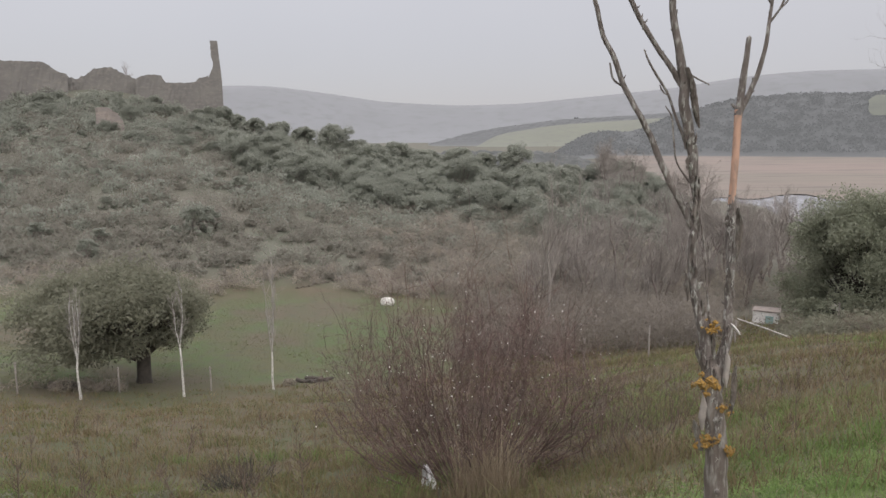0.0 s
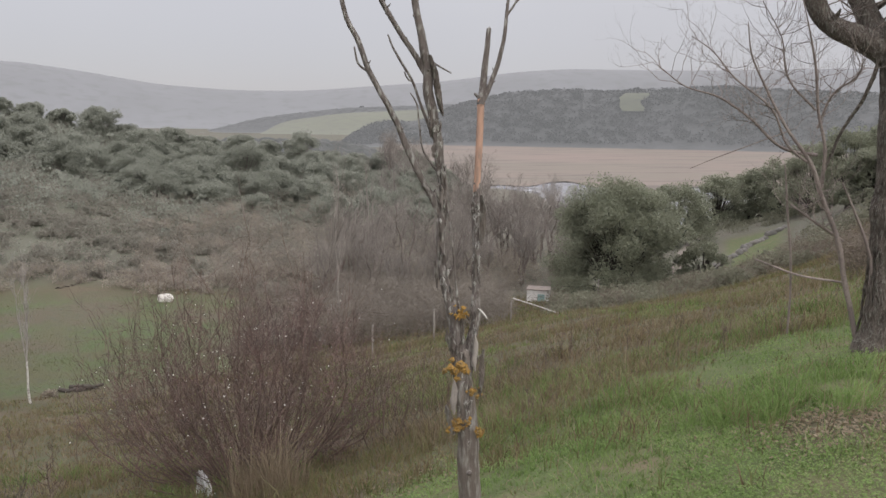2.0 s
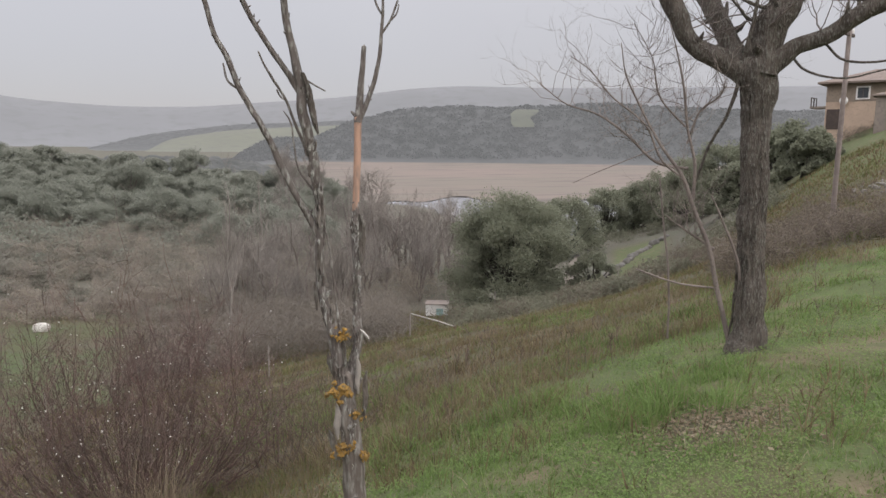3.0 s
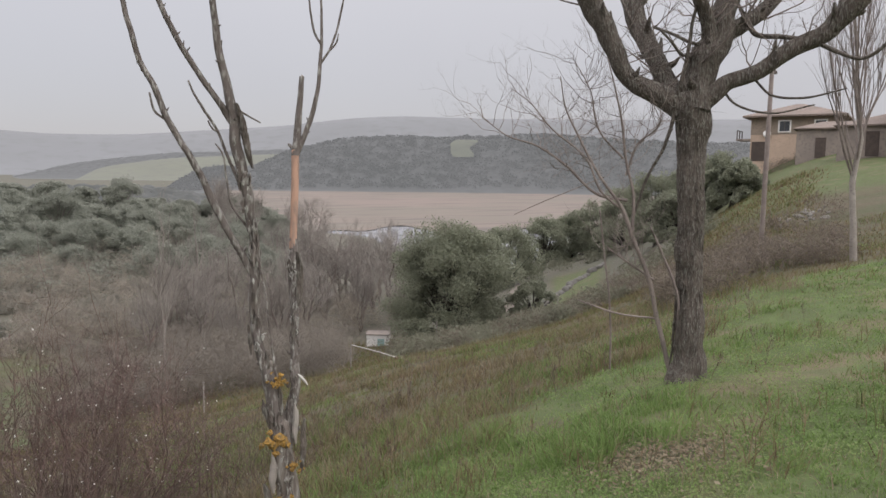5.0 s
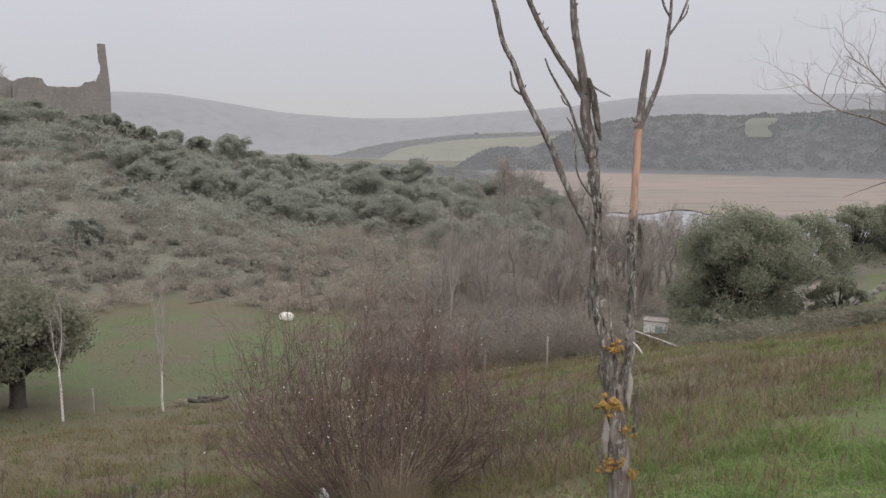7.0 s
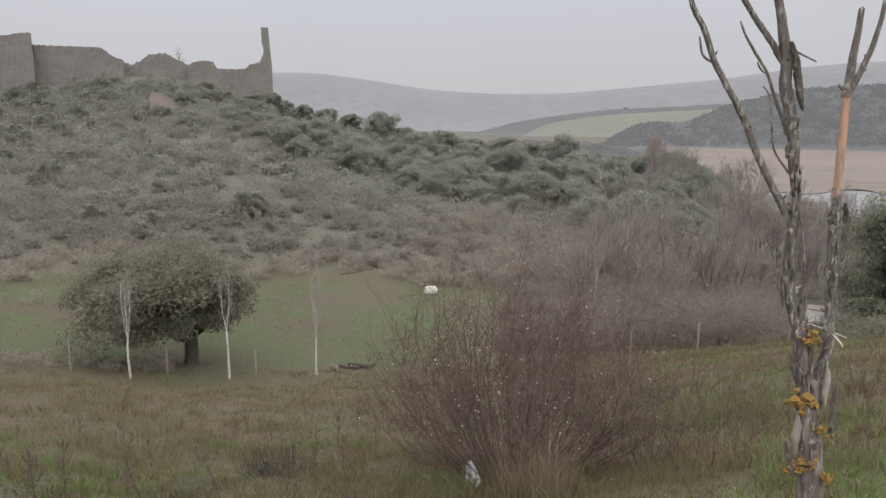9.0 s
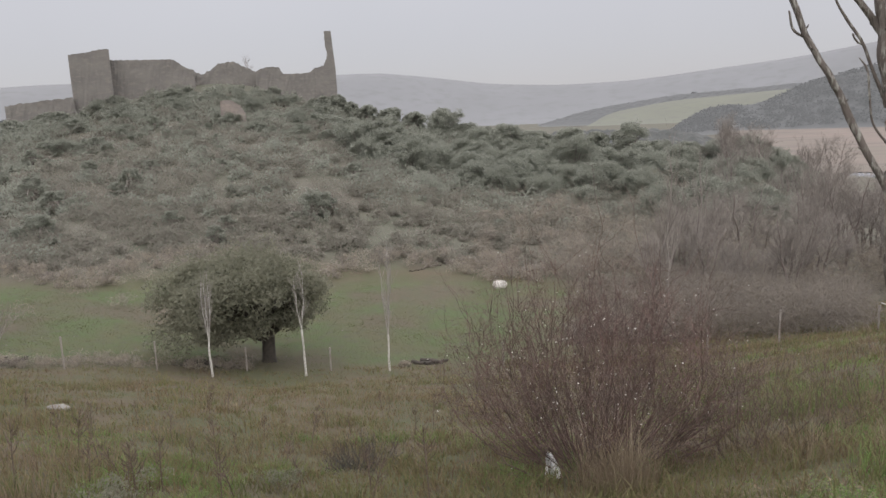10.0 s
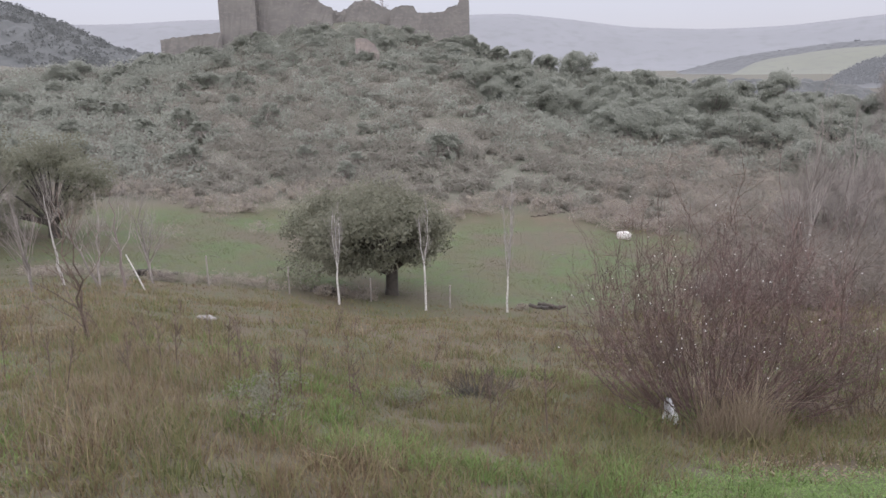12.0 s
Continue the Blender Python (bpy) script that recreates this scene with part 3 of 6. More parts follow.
def evergreen(where, label, height, width, trunk_h, seed, clumps=60, per=120, leaf=0.11, lean=(0, 0), material=None, group="", trunk_r=0.3, bark=None, skirt=0, hem=False):
    """A holm oak: a short dark trunk, limbs and a broad uneven crown of small leaves."""
    rng = np.random.default_rng(seed)
    e = thing("oak_tree", where, label, "tree", group)
    g = Geo()
    tube(g, [(0, 0, -0.3), (0.02, 0, 0.3), (0.05, 0.02, trunk_h), (0.1, 0, trunk_h + height * 0.2)], [trunk_r * 1.4, trunk_r * 1.05, trunk_r, trunk_r * 0.8], 10, 0.12, rng)
    c0 = np.array([lean[0], lean[1], trunk_h + (height - trunk_h) * 0.5])
    rad = np.array([width / 2, width / 2, (height - trunk_h) / 2])
    crown = Geo()
    lobes = []
    for k in range(max(7, clumps // 9)):
        th, r = k * 2.39996 + rng.normal(0, 0.3), math.sqrt((k + 0.4) / max(7, clumps // 9))
        bulge = 1 + 0.10 * math.sin(3 * th + seed) + 0.07 * math.sin(5 * th + 2 * seed)
        low = trunk_h + 0.2 * height
        z = low + (height * 0.86 - low) * math.sqrt(max(0.0, 1 - (0.95 * r) ** 2.2)) * rng.uniform(0.86, 1.05)
        lobes.append((np.array([lean[0] + math.cos(th) * r * rad[0] * 0.78 * bulge, lean[1] + math.sin(th) * r * rad[1] * 0.78 * bulge, z]), width * rng.uniform(0.14, 0.2)))
    for k in range(clumps):
        centre, size = lobes[k % len(lobes)]
        o = rng.normal(0, 1, 3) * np.array([1, 1, 0.8])
        c = centre + o / np.linalg.norm(o) * size * rng.uniform(0.25, 0.7)
        if k % 4 == 3:
            c = np.array([lean[0] + (centre[0] - lean[0]) * 0.9, lean[1] + (centre[1] - lean[1]) * 0.9, max(trunk_h + 0.2 * height, centre[2] - size * rng.uniform(1.0, 2.2))])
        s = size * rng.uniform(0.45, 0.75)
        leaves(crown, rng, c, (s, s, s * rng.uniform(0.6, 0.85)), per, leaf, 0.35)
        if k % 3 == 0:
            s0 = np.array([0.05, 0, trunk_h * rng.uniform(0.8, 1.1)])
            m = (s0 + c) / 2 + np.array([0, 0, 0.2])
            tube(g, [s0, m, c], [trunk_r * 0.4, trunk_r * 0.22, 0.02], 5)
    for k in range(skirt):
        th = rng.uniform(0, 2 * np.pi) if hem else rng.normal(3.45, 0.5)
        r = rng.uniform(0.6, 0.95)
        c = np.array([lean[0] + math.cos(th) * r * rad[0], lean[1] + math.sin(th) * r * rad[1], rng.uniform(0.08, 0.3) * height if hem else rng.uniform(1.25, 1.7) * trunk_h])
        s = width * rng.uniform(0.06, 0.1)
        leaves(crown, rng, c, (s, s, s * rng.uniform(0.7, 1.0)), per, leaf)
        if k % 3 == 0:
            tube(g, [(0.05, 0, trunk_h), (c[0] * 0.6, c[1] * 0.6, trunk_h + 1.0), c], [trunk_r * 0.35, trunk_r * 0.2, 0.02], 5)
    g.part("trunk", bark or M_OAKBARK, e, smooth=True)
    crown.part("crown", material or M_OAKLEAF, e)
    return e


def bare_tree(where, label, height, seed, name="bare_tree", bark=None, twig=None, radius=0.09, trunk=0.35, kids=7, level=3, spread=0.5, up=0.12, shrink=0.5, lean=(0, 0), group="", stems=1, sway=0.012, twigs=0.42):
    """A leafless tree: trunk, limbs and fine twigs."""
    rng = np.random.default_rng(seed)
    e = thing(name, where, label, "tree", group)
    low, fine = Geo(), Geo()
    for k in range(stems):
        w = np.array([lean[0] + rng.normal(0, 0.05 + 0.12 * (stems > 1)), lean[1] + rng.normal(0, 0.05 + 0.12 * (stems > 1)), 1.0])
        n = 9
        z = np.linspace(-0.15, height * (0.95 if stems == 1 else rng.uniform(0.75, 0.95)), n)
        pts = np.stack([w[0] * z + rng.normal(0, sway * height, n) * (z > 0.5), w[1] * z + rng.normal(0, sway * height, n) * (z > 0.5), z], 1)
        tube(low, pts, radius * np.linspace(1.15, 0.18, n), 7, 0.08, rng)
        for _ in range(kids * 2):
            f = rng.uniform(trunk, 0.97)
            i = min(int(f * (n - 1)), n - 2)
            s = pts[i] + (pts[i + 1] - pts[i]) * (f * (n - 1) - i)
            a = rng.uniform(0, 2 * np.pi)
            grow(fine, rng, s, (np.cos(a) * spread * 1.6, np.sin(a) * spread * 1.6, 0.9), height * 0.34 * (1.25 - f * 0.75), radius * twigs * (1.2 - f), level - 1, kids - 2, spread, up, 0.16, 4, shrink, 4)
    low.part("trunk", bark or M_TWIG, e, smooth=True)
    fine.part("crown", twig or M_TWIG, e)
    return e


# valley foliage, its green lifted in colour to stand for haze
M_VALLEYLEAF = blades("hazed_valley_leaf", [(0.2, 0.212, 0.155), (0.215, 0.228, 0.165), (0.235, 0.242, 0.175), (0.205, 0.214, 0.16)], through_light=0.5)
oak = evergreen(spot(-23.3, 40), "broad dark green holm oak standing in a valley meadow", 6.2, 9.8, 1.45, 11, clumps=280, per=210, leaf=0.085, lean=(-0.95, -0.3), trunk_r=0.34, skirt=6)
evergreen(spot(-47.6, 52), "dark holm oak at the meadow edge", 6.6, 9.5, 0.8, 29, clumps=90, per=200, leaf=0.085, skirt=20)
evergreen(spot(-52.5, 47), "dark holm oak at the meadow edge", 7.5, 8.0, 1.2, 12, clumps=90, per=200, leaf=0.085)
evergreen(spot(30.3, 60), "large rounded holm oak beside the valley track", 10.4, 10.8, 0.3, 13, clumps=270, per=230, leaf=0.1,  skirt=80, hem=True, material=M_VALLEYLEAF)
evergreen(spot(36.7, 60), "small rounded evergreen beside the valley track", 3.4, 4.4, 0.2, 16, clumps=55, per=160, leaf=0.075, skirt=20, hem=True, material=M_VALLEYLEAF)
for az, d, h, w, s in ((34.5, 98, 9.0, 10, 14), (37.4, 118, 8.6, 10, 15), (39.6, 122, 8.8, 9, 23), (41.7, 120, 9.0, 10, 24), (43.6, 108, 9.5, 10, 17), (45.8, 92, 9.6, 9, 18), (49.3, 78, 6.8, 7, 19), (51.2, 66, 3.6, 5, 20), (47.3, 70, 5.2, 6, 22)):
    evergreen(spot(az, d), "dark evergreen tree on the slope below the house", h, w, 0.4, s, clumps=100, per=140, leaf=0.13, group="trees below the house", skirt=40, hem=True, material=M_VALLEYLEAF)
# lone trees on the far skyline; leaf and bark glow to stand for mist
for az, d, el, w, s in ((31.1, 828, 2.62, 11, 25), (10.2, 1880, 1.02, 20, 26), (14.6, 1880, 1.25, 13, 27), (5.5, 1880, 0.62, 12, 28)):
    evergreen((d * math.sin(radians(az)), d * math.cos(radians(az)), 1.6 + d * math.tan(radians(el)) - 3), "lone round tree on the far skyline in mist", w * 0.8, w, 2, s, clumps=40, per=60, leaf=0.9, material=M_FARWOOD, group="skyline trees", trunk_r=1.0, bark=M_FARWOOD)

# evergreen trees along the brow of the castle hill
BROW = "grey-green evergreen tree on the wooded castle hill"
brow = [evergreen(spot(az, d), BROW, h, w, 0.4, sd, clumps=120, per=150, leaf=0.125, material=M_EVERGREEN, group="trees on the castle hill", bark=M_GREYTWIG, skirt=30, hem=True)
        for az, d, h, w, sd in ((-8.6, 150, 5.9, 8.6, 31), (5.5, 151, 6.6, 9.4, 32), (1.1, 150, 5.2, 7.8, 34), (-14.4, 156, 3.6, 4.2, 35))]
rng = np.random.default_rng(40)


def hill_tree(k, az, d, s, tall=1.0):
    c = copy_thing(brow[k], Matrix.Translation(spot(az, d, -0.3)) @ pose(0, 0, 0, 0, 0, rng.uniform(0, 360)))
    c.scale = (s, s, s * tall)


# the skyline of the wood, tree by tree
for az, d, k, s, tall in ((-16.6, 158, 3, 1.0, 1.2), (-15.7, 157, 3, 1.0, 1.0), (-12.7, 155, 2, 0.8, 1.1), (-10.8, 155, 3, 1.3, 0.9), (-7.0, 153, 2, 0.75, 1.0), (-5.4, 151, 3, 1.1, 0.9), (-3.7, 151, 2, 0.95, 1.0), (-1.4, 151, 2, 0.85, 0.95), (3.2, 151, 3, 1.3, 1.0),
                             (7.4, 150, 2, 0.8, 1.0), (9.8, 150, 0, 0.8, 0.9), (11.8, 150, 0, 0.9, 0.95), (12.4, 147, 1, 1.0, 0.95), (13.9, 147, 1, 1.15, 0.95), (15.3, 146, 0, 1.1, 0.95), (16.6, 145, 0, 0.9, 0.9), (18.0, 144, 2, 0.8, 0.9)):
    hill_tree(k, az, d, s, tall)
# the wood below it, thinning towards the castle and the stream
for k in range(112):
    u = rng.random()
    az = -17 + 35 * u ** 0.8
    d = math.sqrt(rng.uniform((112 - 22 * min(1.0, u * 1.6)) ** 2, 141**2))
    hill_tree(int(rng.integers(0, 4)), az, d, rng.uniform(0.65, 1.0), rng.uniform(0.85, 1.1))
# dense shrubs under the castle walls
for k in range(46):
    az = rng.uniform(-37, -15.5)
    hill_tree(int(rng.integers(0, 4)), az, rng.uniform(132, 158), rng.uniform(0.3, 0.55), rng.uniform(0.7, 1.0))
for k in range(22):
    hill_tree(int(rng.integers(0, 4)), rng.uniform(-34, -16.5), rng.uniform(157, 161), rng.uniform(0.3, 0.5), rng.uniform(0.7, 1.0))
# darker clumps left of the castle
for k in range(26):
    az = rng.uniform(-56, -41)
    hill_tree(int(rng.integers(0, 4)), az, math.sqrt(rng.uniform(78**2, 150**2)), rng.uniform(0.45, 0.8), rng.uniform(0.8, 1.0))
for k in range(10):
    hill_tree(3, -40.5 + k * 0.5, rng.uniform(150, 157), rng.uniform(0.7, 1.1), 0.9)

# rounded bushes over the castle hillside
bush = evergreen(spot(-33, 98), "rounded grey-green bush on the castle hillside", 2.3, 2.8, 0.15, 33, clumps=40, per=70, leaf=0.085, material=M_EVERGREEN, group="hillside bushes", trunk_r=0.1, skirt=14, hem=True, bark=M_GREYTWIG)
for k in range(58):
    az = rng.uniform(-46, -14)
    s = rng.uniform(0.6, 1.5)
    c = copy_thing(bush, Matrix.Translation(spot(az, math.sqrt(rng.uniform(74**2, 146**2)), -0.1)) @ pose(0, 0, 0, 0, 0, rng.uniform(0, 360)))
    c.scale = (s, s, s * rng.uniform(0.8, 1.1))

# young pale trees in front of the oak
def young_tree(where, height, white, stems, seed):
    """A planted sapling: a whitened lower trunk that parts into thin upright leaders with fine twigs."""
    rng = np.random.default_rng(seed)
    e = thing("young_tree", where, "slender young tree with a whitened trunk and bare upright twigs", "tree", "young white-trunked trees")
    low, up, fine = Geo(), Geo(), Geo()
    lean = rng.normal(0, 0.03, 2)
    z = np.linspace(-0.1, white, 6)
    pts = np.stack([lean[0] * z + rng.normal(0, 0.015, 6), lean[1] * z + rng.normal(0, 0.015, 6), z], 1)
    tube(low, pts, np.linspace(0.06, 0.04, 6), 8, 0.1, rng)
    for k in range(stems):
        a = k * 2.4 + rng.uniform(0, 1)
        top = pts[-1] + np.array([math.cos(a) * 0.2, math.sin(a) * 0.2, (height - white) * rng.uniform(0.75, 1.0)])
        f = np.linspace(0, 1, 7)[:, None]
        line = pts[-1] + (top - pts[-1]) * f + np.array([math.cos(a), math.sin(a), 0]) * 0.07 * np.sin(f * 3.1) + rng.normal(0, 0.03, (7, 3)) * f
        tube(up, line, np.linspace(0.024, 0.006, 7), 6)
        for _ in range(16):
            x = rng.uniform(0.1, 0.98) * 6
            i = min(int(x), 5)
            b = rng.uniform(0, 2 * np.pi)
            grow(fine, rng, line[i] + (line[i + 1] - line[i]) * (x - i), (math.cos(b) * 0.5, math.sin(b) * 0.5, 1.0), rng.uniform(0.4, 1.1), 0.009, 1, 4, 0.4, 0.2, 0.12, 3, 0.5, 4)
    low.part("trunk", M_PALEBARK, e, "whitened lower trunk", smooth=True)
    up.part("leaders", M_PALEBARK if stems < 4 else M_PALETWIG, e, smooth=True)
    tagged(fine.part("twig_growth", M_PALETWIG, e), kind="stuff")


for az, d, h, white, stems, s in ((-27.6, 35.5, 5.2, 1.8, 3, 51), (-20.5, 35.5, 5.3, 2.4, 2, 52), (-13.8, 35.5, 6.3, 1.95, 4, 53)):
    young_tree(spot(az, d), h, white, stems, s)
bare_tree(spot(-43.5, 33), "thin leafless grey tree at the meadow edge", 4.6, 54, radius=0.06, twig=M_GREYTWIG)
bare_tree(spot(-47.5, 34), "thin leafless grey tree at the meadow edge", 4.2, 55, radius=0.06, twig=M_GREYTWIG, bark=M_PALEBARK)
for az, d, h, s in ((-45.2, 31, 4.8, 59), (-41.6, 36, 5.2, 60), (-49.5, 31, 5.0, 64)):
    bare_tree(spot(az, d), "thin leafless grey tree at the meadow edge", h, s, radius=0.05, twig=M_GREYTWIG, bark=M_GREYTWIG, stems=2, trunk=0.2, spread=0.35, up=0.2)
bare_tree(spot(-46.6, 13.5), "young leafless shrub tree in the rough grass", 2.7, 56, radius=0.022, trunk=0.15, kids=6, level=3, spread=0.6, twig=M_WEED, bark=M_WEED, stems=2, sway=0.02, twigs=0.6)
bare_tree(spot(8.3, 50), "tall pale leafless poplar in the valley thicket", 12.2, 57, radius=0.11, bark=M_GREYTWIG, twig=M_GREYTWIG, spread=0.25, up=0.3, trunk=0.25)
bare_tree(spot(10.8, 84), "pale leafless poplar in the valley thicket", 11, 58, radius=0.12, bark=M_GREYTWIG, twig=M_GREYTWIG, spread=0.25, up=0.3, trunk=0.25)

# leafless valley trees
valley = [bare_tree(spot(22.5, 78), "leafless brown tree with fine twigs on the valley floor", 10.5, 61, radius=0.13, kids=10, level=3, spread=0.65, up=0.08, twig=M_GREYTWIG, bark=M_TWIG, group="valley trees", stems=2),
          bare_tree(spot(18.0, 80), "leafless brown tree with fine twigs on the valley floor", 9.5, 62, radius=0.13, kids=9, level=3, spread=0.45, up=0.2, twig=M_GREYTWIG, bark=M_TWIG, group="valley trees", stems=3)]
rng = np.random.default_rng(63)
for k in range(68):
    az = rng.uniform(9, 27)
    d = rng.uniform(70, 112)
    s = rng.uniform(0.55, 0.95)
    if 15 <= k < 22:
        az, d, s = 19 + (k - 15) * 1.25, rng.uniform(76, 92), rng.uniform(0.92, 1.12)
    if k >= 50:
        az, d, s = rng.uniform(7, 20.5), rng.uniform(56, 74), rng.uniform(0.45, 0.8)
    elif k >= 34:
        az, d, s = 18.5 + (k - 34) * 0.6, rng.uniform(84, 100), rng.uniform(0.5, 0.75)
    elif k >= 22:
        az, d, s = rng.uniform(12.5, 19.5), rng.uniform(118, 150), rng.uniform(0.85, 1.15)
    c = copy_thing(valley[k % 2], Matrix.Translation(spot(az, d)) @ pose(0, 0, 0, 0, 0, rng.uniform(0, 360)))
    c.scale = (s, s, s)


# ---- scrub and thicket ----
M_EARTH = blades("bare_earth", [(0.11, 0.095, 0.08), (0.095, 0.08, 0.07), (0.13, 0.11, 0.095)])

def scatter(name, material, label, spots, seed, per=50, leaf=0.25, squash=0.75, slim=0.5):
    """Many rounded leafy shrubs as one growth: spots of bearing, distance and radius."""
    rng = np.random.default_rng(seed)
    g = Geo()
    for az, d, r in spots:
        p = np.array(spot(az, d))
        for _ in range(3):
            o = rng.normal(0, 0.45, 3) * r
            leaves(g, rng, p + np.array([o[0], o[1], r * squash * 0.55 + abs(o[2]) * 0.3]), (r * 0.75, r * 0.75, r * squash * 0.8), max(8, int(per / 3)), leaf * rng.uniform(0.8, 1.2), 0.4, slim)
    return tagged(g.part(name, material), label, "scrub", kind="stuff")


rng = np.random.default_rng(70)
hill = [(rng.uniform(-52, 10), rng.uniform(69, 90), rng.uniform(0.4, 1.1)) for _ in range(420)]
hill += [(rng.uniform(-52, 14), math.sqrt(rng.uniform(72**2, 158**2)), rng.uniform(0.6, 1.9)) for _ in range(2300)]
scatter("hillside_scrub", M_HAZESCRUB, "brown winter scrub covering the castle hillside, greyed for haze", hill, 71, 120, 0.24, slim=0.22)
green = [(rng.uniform(-30, 16) if rng.random() < 0.55 else rng.uniform(-50, -20), math.sqrt(rng.uniform(84**2, 156**2)), rng.uniform(0.7, 1.8)) for _ in range(420)]
green += [(rng.uniform(-14, 15), math.sqrt(rng.uniform(95**2, 152**2)), rng.uniform(1.2, 2.5)) for _ in range(240)]
green += [(rng.uniform(-40, -17), rng.uniform(148, 157), rng.uniform(0.8, 1.7)) for _ in range(110)] + [(rng.uniform(-30, -16.5), rng.uniform(155, 162), rng.uniform(0.8, 1.8)) for _ in range(60)]
green += [(rng.uniform(-58, -38), math.sqrt(rng.uniform(70**2, 156**2)), rng.uniform(1.2, 2.6)) for _ in range(260)] + [(rng.uniform(-41, -35.5), rng.uniform(142, 156), rng.uniform(1.6, 2.8)) for _ in range(40)]
green += [(rng.uniform(-34, -15), rng.uniform(140, 157), rng.uniform(1.2, 2.4)) for _ in range(90)]
green += [(-16 + 33 * rng.random() ** 0.8, math.sqrt(rng.uniform(92**2, 146**2)), rng.uniform(1.6, 2.8)) for _ in range(150)]
scatter("evergreen_scrub", M_EVERGREEN, "grey-green evergreen shrubs on the castle hillside", green, 72, 170, 0.2)
hedge = [(az, 67 + 3 * math.sin(az * 0.4) + rng.uniform(-2, 3), rng.uniform(0.5, 1.3)) for az in np.arange(-50, 9, 0.32)]
scatter("brown_hedge", M_THICKET, "brown leafless bramble hedge at the foot of the hill", hedge, 73, 150, 0.24, slim=0.09)
thick = [(az, rng.uniform(66, 116), rng.uniform(1.0, 3.2) * min(1.0, 0.35 + (az + 6) / 22)) for az in rng.uniform(-6, 27, 470)]
thick = [t for t in thick if not (22 < t[0] < 27 and t[1] < 70) and not (t[0] > 17.5 and t[1] > 84)]
scatter("valley_thicket", M_THICKET, "tangled brown thicket along the valley stream", thick, 74, 260, 0.42, 1.25, 0.035)
copse = [(az, rng.uniform(44, 66), rng.uniform(0.5, 1.2) * (1.0 + 0.6 * (az > 8))) for az in rng.uniform(1, 21.5, 330)]
scatter("valley_copse", M_COPSE, "dark brown leafless scrub on the valley floor", copse, 174, 260, 0.36, 1.2, 0.035)
bank = [(rng.uniform(-50, -24), 38.5 + rng.uniform(-1, 1.2), rng.uniform(0.25, 0.6)) for _ in range(70)]
scatter("ditch_bramble", M_THICKET, "low dark bramble along a ditch", bank, 75, 150, 0.12, 0.8, 0.1)
low = [(rng.uniform(26, 36.5), rng.uniform(50, 58), rng.uniform(0.5, 1.3)) for _ in range(80)] + [(rng.uniform(43.5, 50), rng.uniform(54, 70), rng.uniform(0.5, 1.2)) for _ in range(60)] + [(rng.uniform(36, 44), rng.uniform(104, 116), rng.uniform(0.6, 1.4)) for _ in range(50)]
scatter("slope_scrub", M_OAKLEAF, "grey-green bushes along the valley track", low, 76, 120, 0.12)
foot = [(rng.uniform(25.5, 45), rng.uniform(40, 57), rng.uniform(0.5, 1.25)) for _ in range(190)]
scatter("slope_foot_bushes", M_OAKLEAF, "dull green bushes at the foot of the grass slope", foot[:110], 176, 170, 0.13)
scatter("slope_foot_bramble", M_BRAMBLE, "brown leafless bramble at the foot of the grass slope", foot[110:], 177, 230, 0.2, 0.9, 0.06)
reds = [(rng.uniform(47, 58), rng.uniform(20, 40), rng.uniform(0.4, 0.9)) for _ in range(60)] + [(rng.uniform(53.2, 56.5), rng.uniform(80, 84), rng.uniform(0.5, 1.0)) for _ in range(26)] + [(rng.uniform(46, 53), rng.uniform(18, 34), rng.uniform(0.5, 1.0)) for _ in range(40)]
scatter("reddish_bramble", M_BRAMBLE, "reddish leafless bramble below the house", reds, 77, 200, 0.16, 0.9, 0.06)
field_bush = [(-33.5, 55, 0.9), (-30.5, 52, 0.7), (-40.5, 52, 1.2), (-27, 58, 0.8), (-12.5, 37, 0.3), (-36, 60, 1.0)]
scatter("meadow_bushes", M_THICKET, "small dark bushes dotted in the meadow", field_bush, 78, 260, 0.16, slim=0.09)


# ---- castle ruin ----
def castle_spot(az, el, d=165.0):
    return Vector((d * math.sin(radians(az)), d * math.cos(radians(az)), 1.6 + d * math.tan(radians(el))))


def ruin_wall(name, parent, tops, thick, d, seed, material, label="", step=0.4, jag=0.25, foot=3.0):
    """A stretch of ruined masonry: a thick wall with a broken top and an uneven face."""
    rng = np.random.default_rng(seed)
    a = [t[0] for t in tops]
    n = max(4, int((a[-1] - a[0]) * radians(1) * d / step))
    az = np.linspace(a[0], a[-1], n)
    top = 1.6 + d * np.tan(np.radians(np.interp(az, a, [t[1] for t in tops]))) + rng.uniform(-jag, jag, n)
    x, y = np.sin(np.radians(az)), np.cos(np.radians(az))
    base = land(d * x, d * y) - foot
    rows = 6
    v = []
    for side in (0, 1):
        for r in range(rows + 1):
            f = r / rows
            dd = d + side * thick + rng.uniform(-0.09, 0.09, n)
            v.append(np.stack([x * dd, y * dd, base + (top - base) * f], 1))
    g = Geo()
    order = list(range(rows + 1)) + list(range(2 * rows + 1, rows, -1))
    v = np.concatenate([v[o] for o in order])
    i, j = np.meshgrid(np.arange(2 * rows + 1), np.arange(n - 1), indexing="ij")
    q = np.stack([i * n + j, i * n + j + 1, (i + 1) * n + j + 1, (i + 1) * n + j], -1).reshape(-1, 4)
    ends = []
    for c in (0, n - 1):
        for r in range(rows):
            ends.append((r * n + c, (r + 1) * n + c, (2 * rows - r) * n + c, (2 * rows + 1 - r) * n + c))
    g.add(v, np.concatenate([q, np.array(ends)]))
    return g.part(name, material, parent, label)


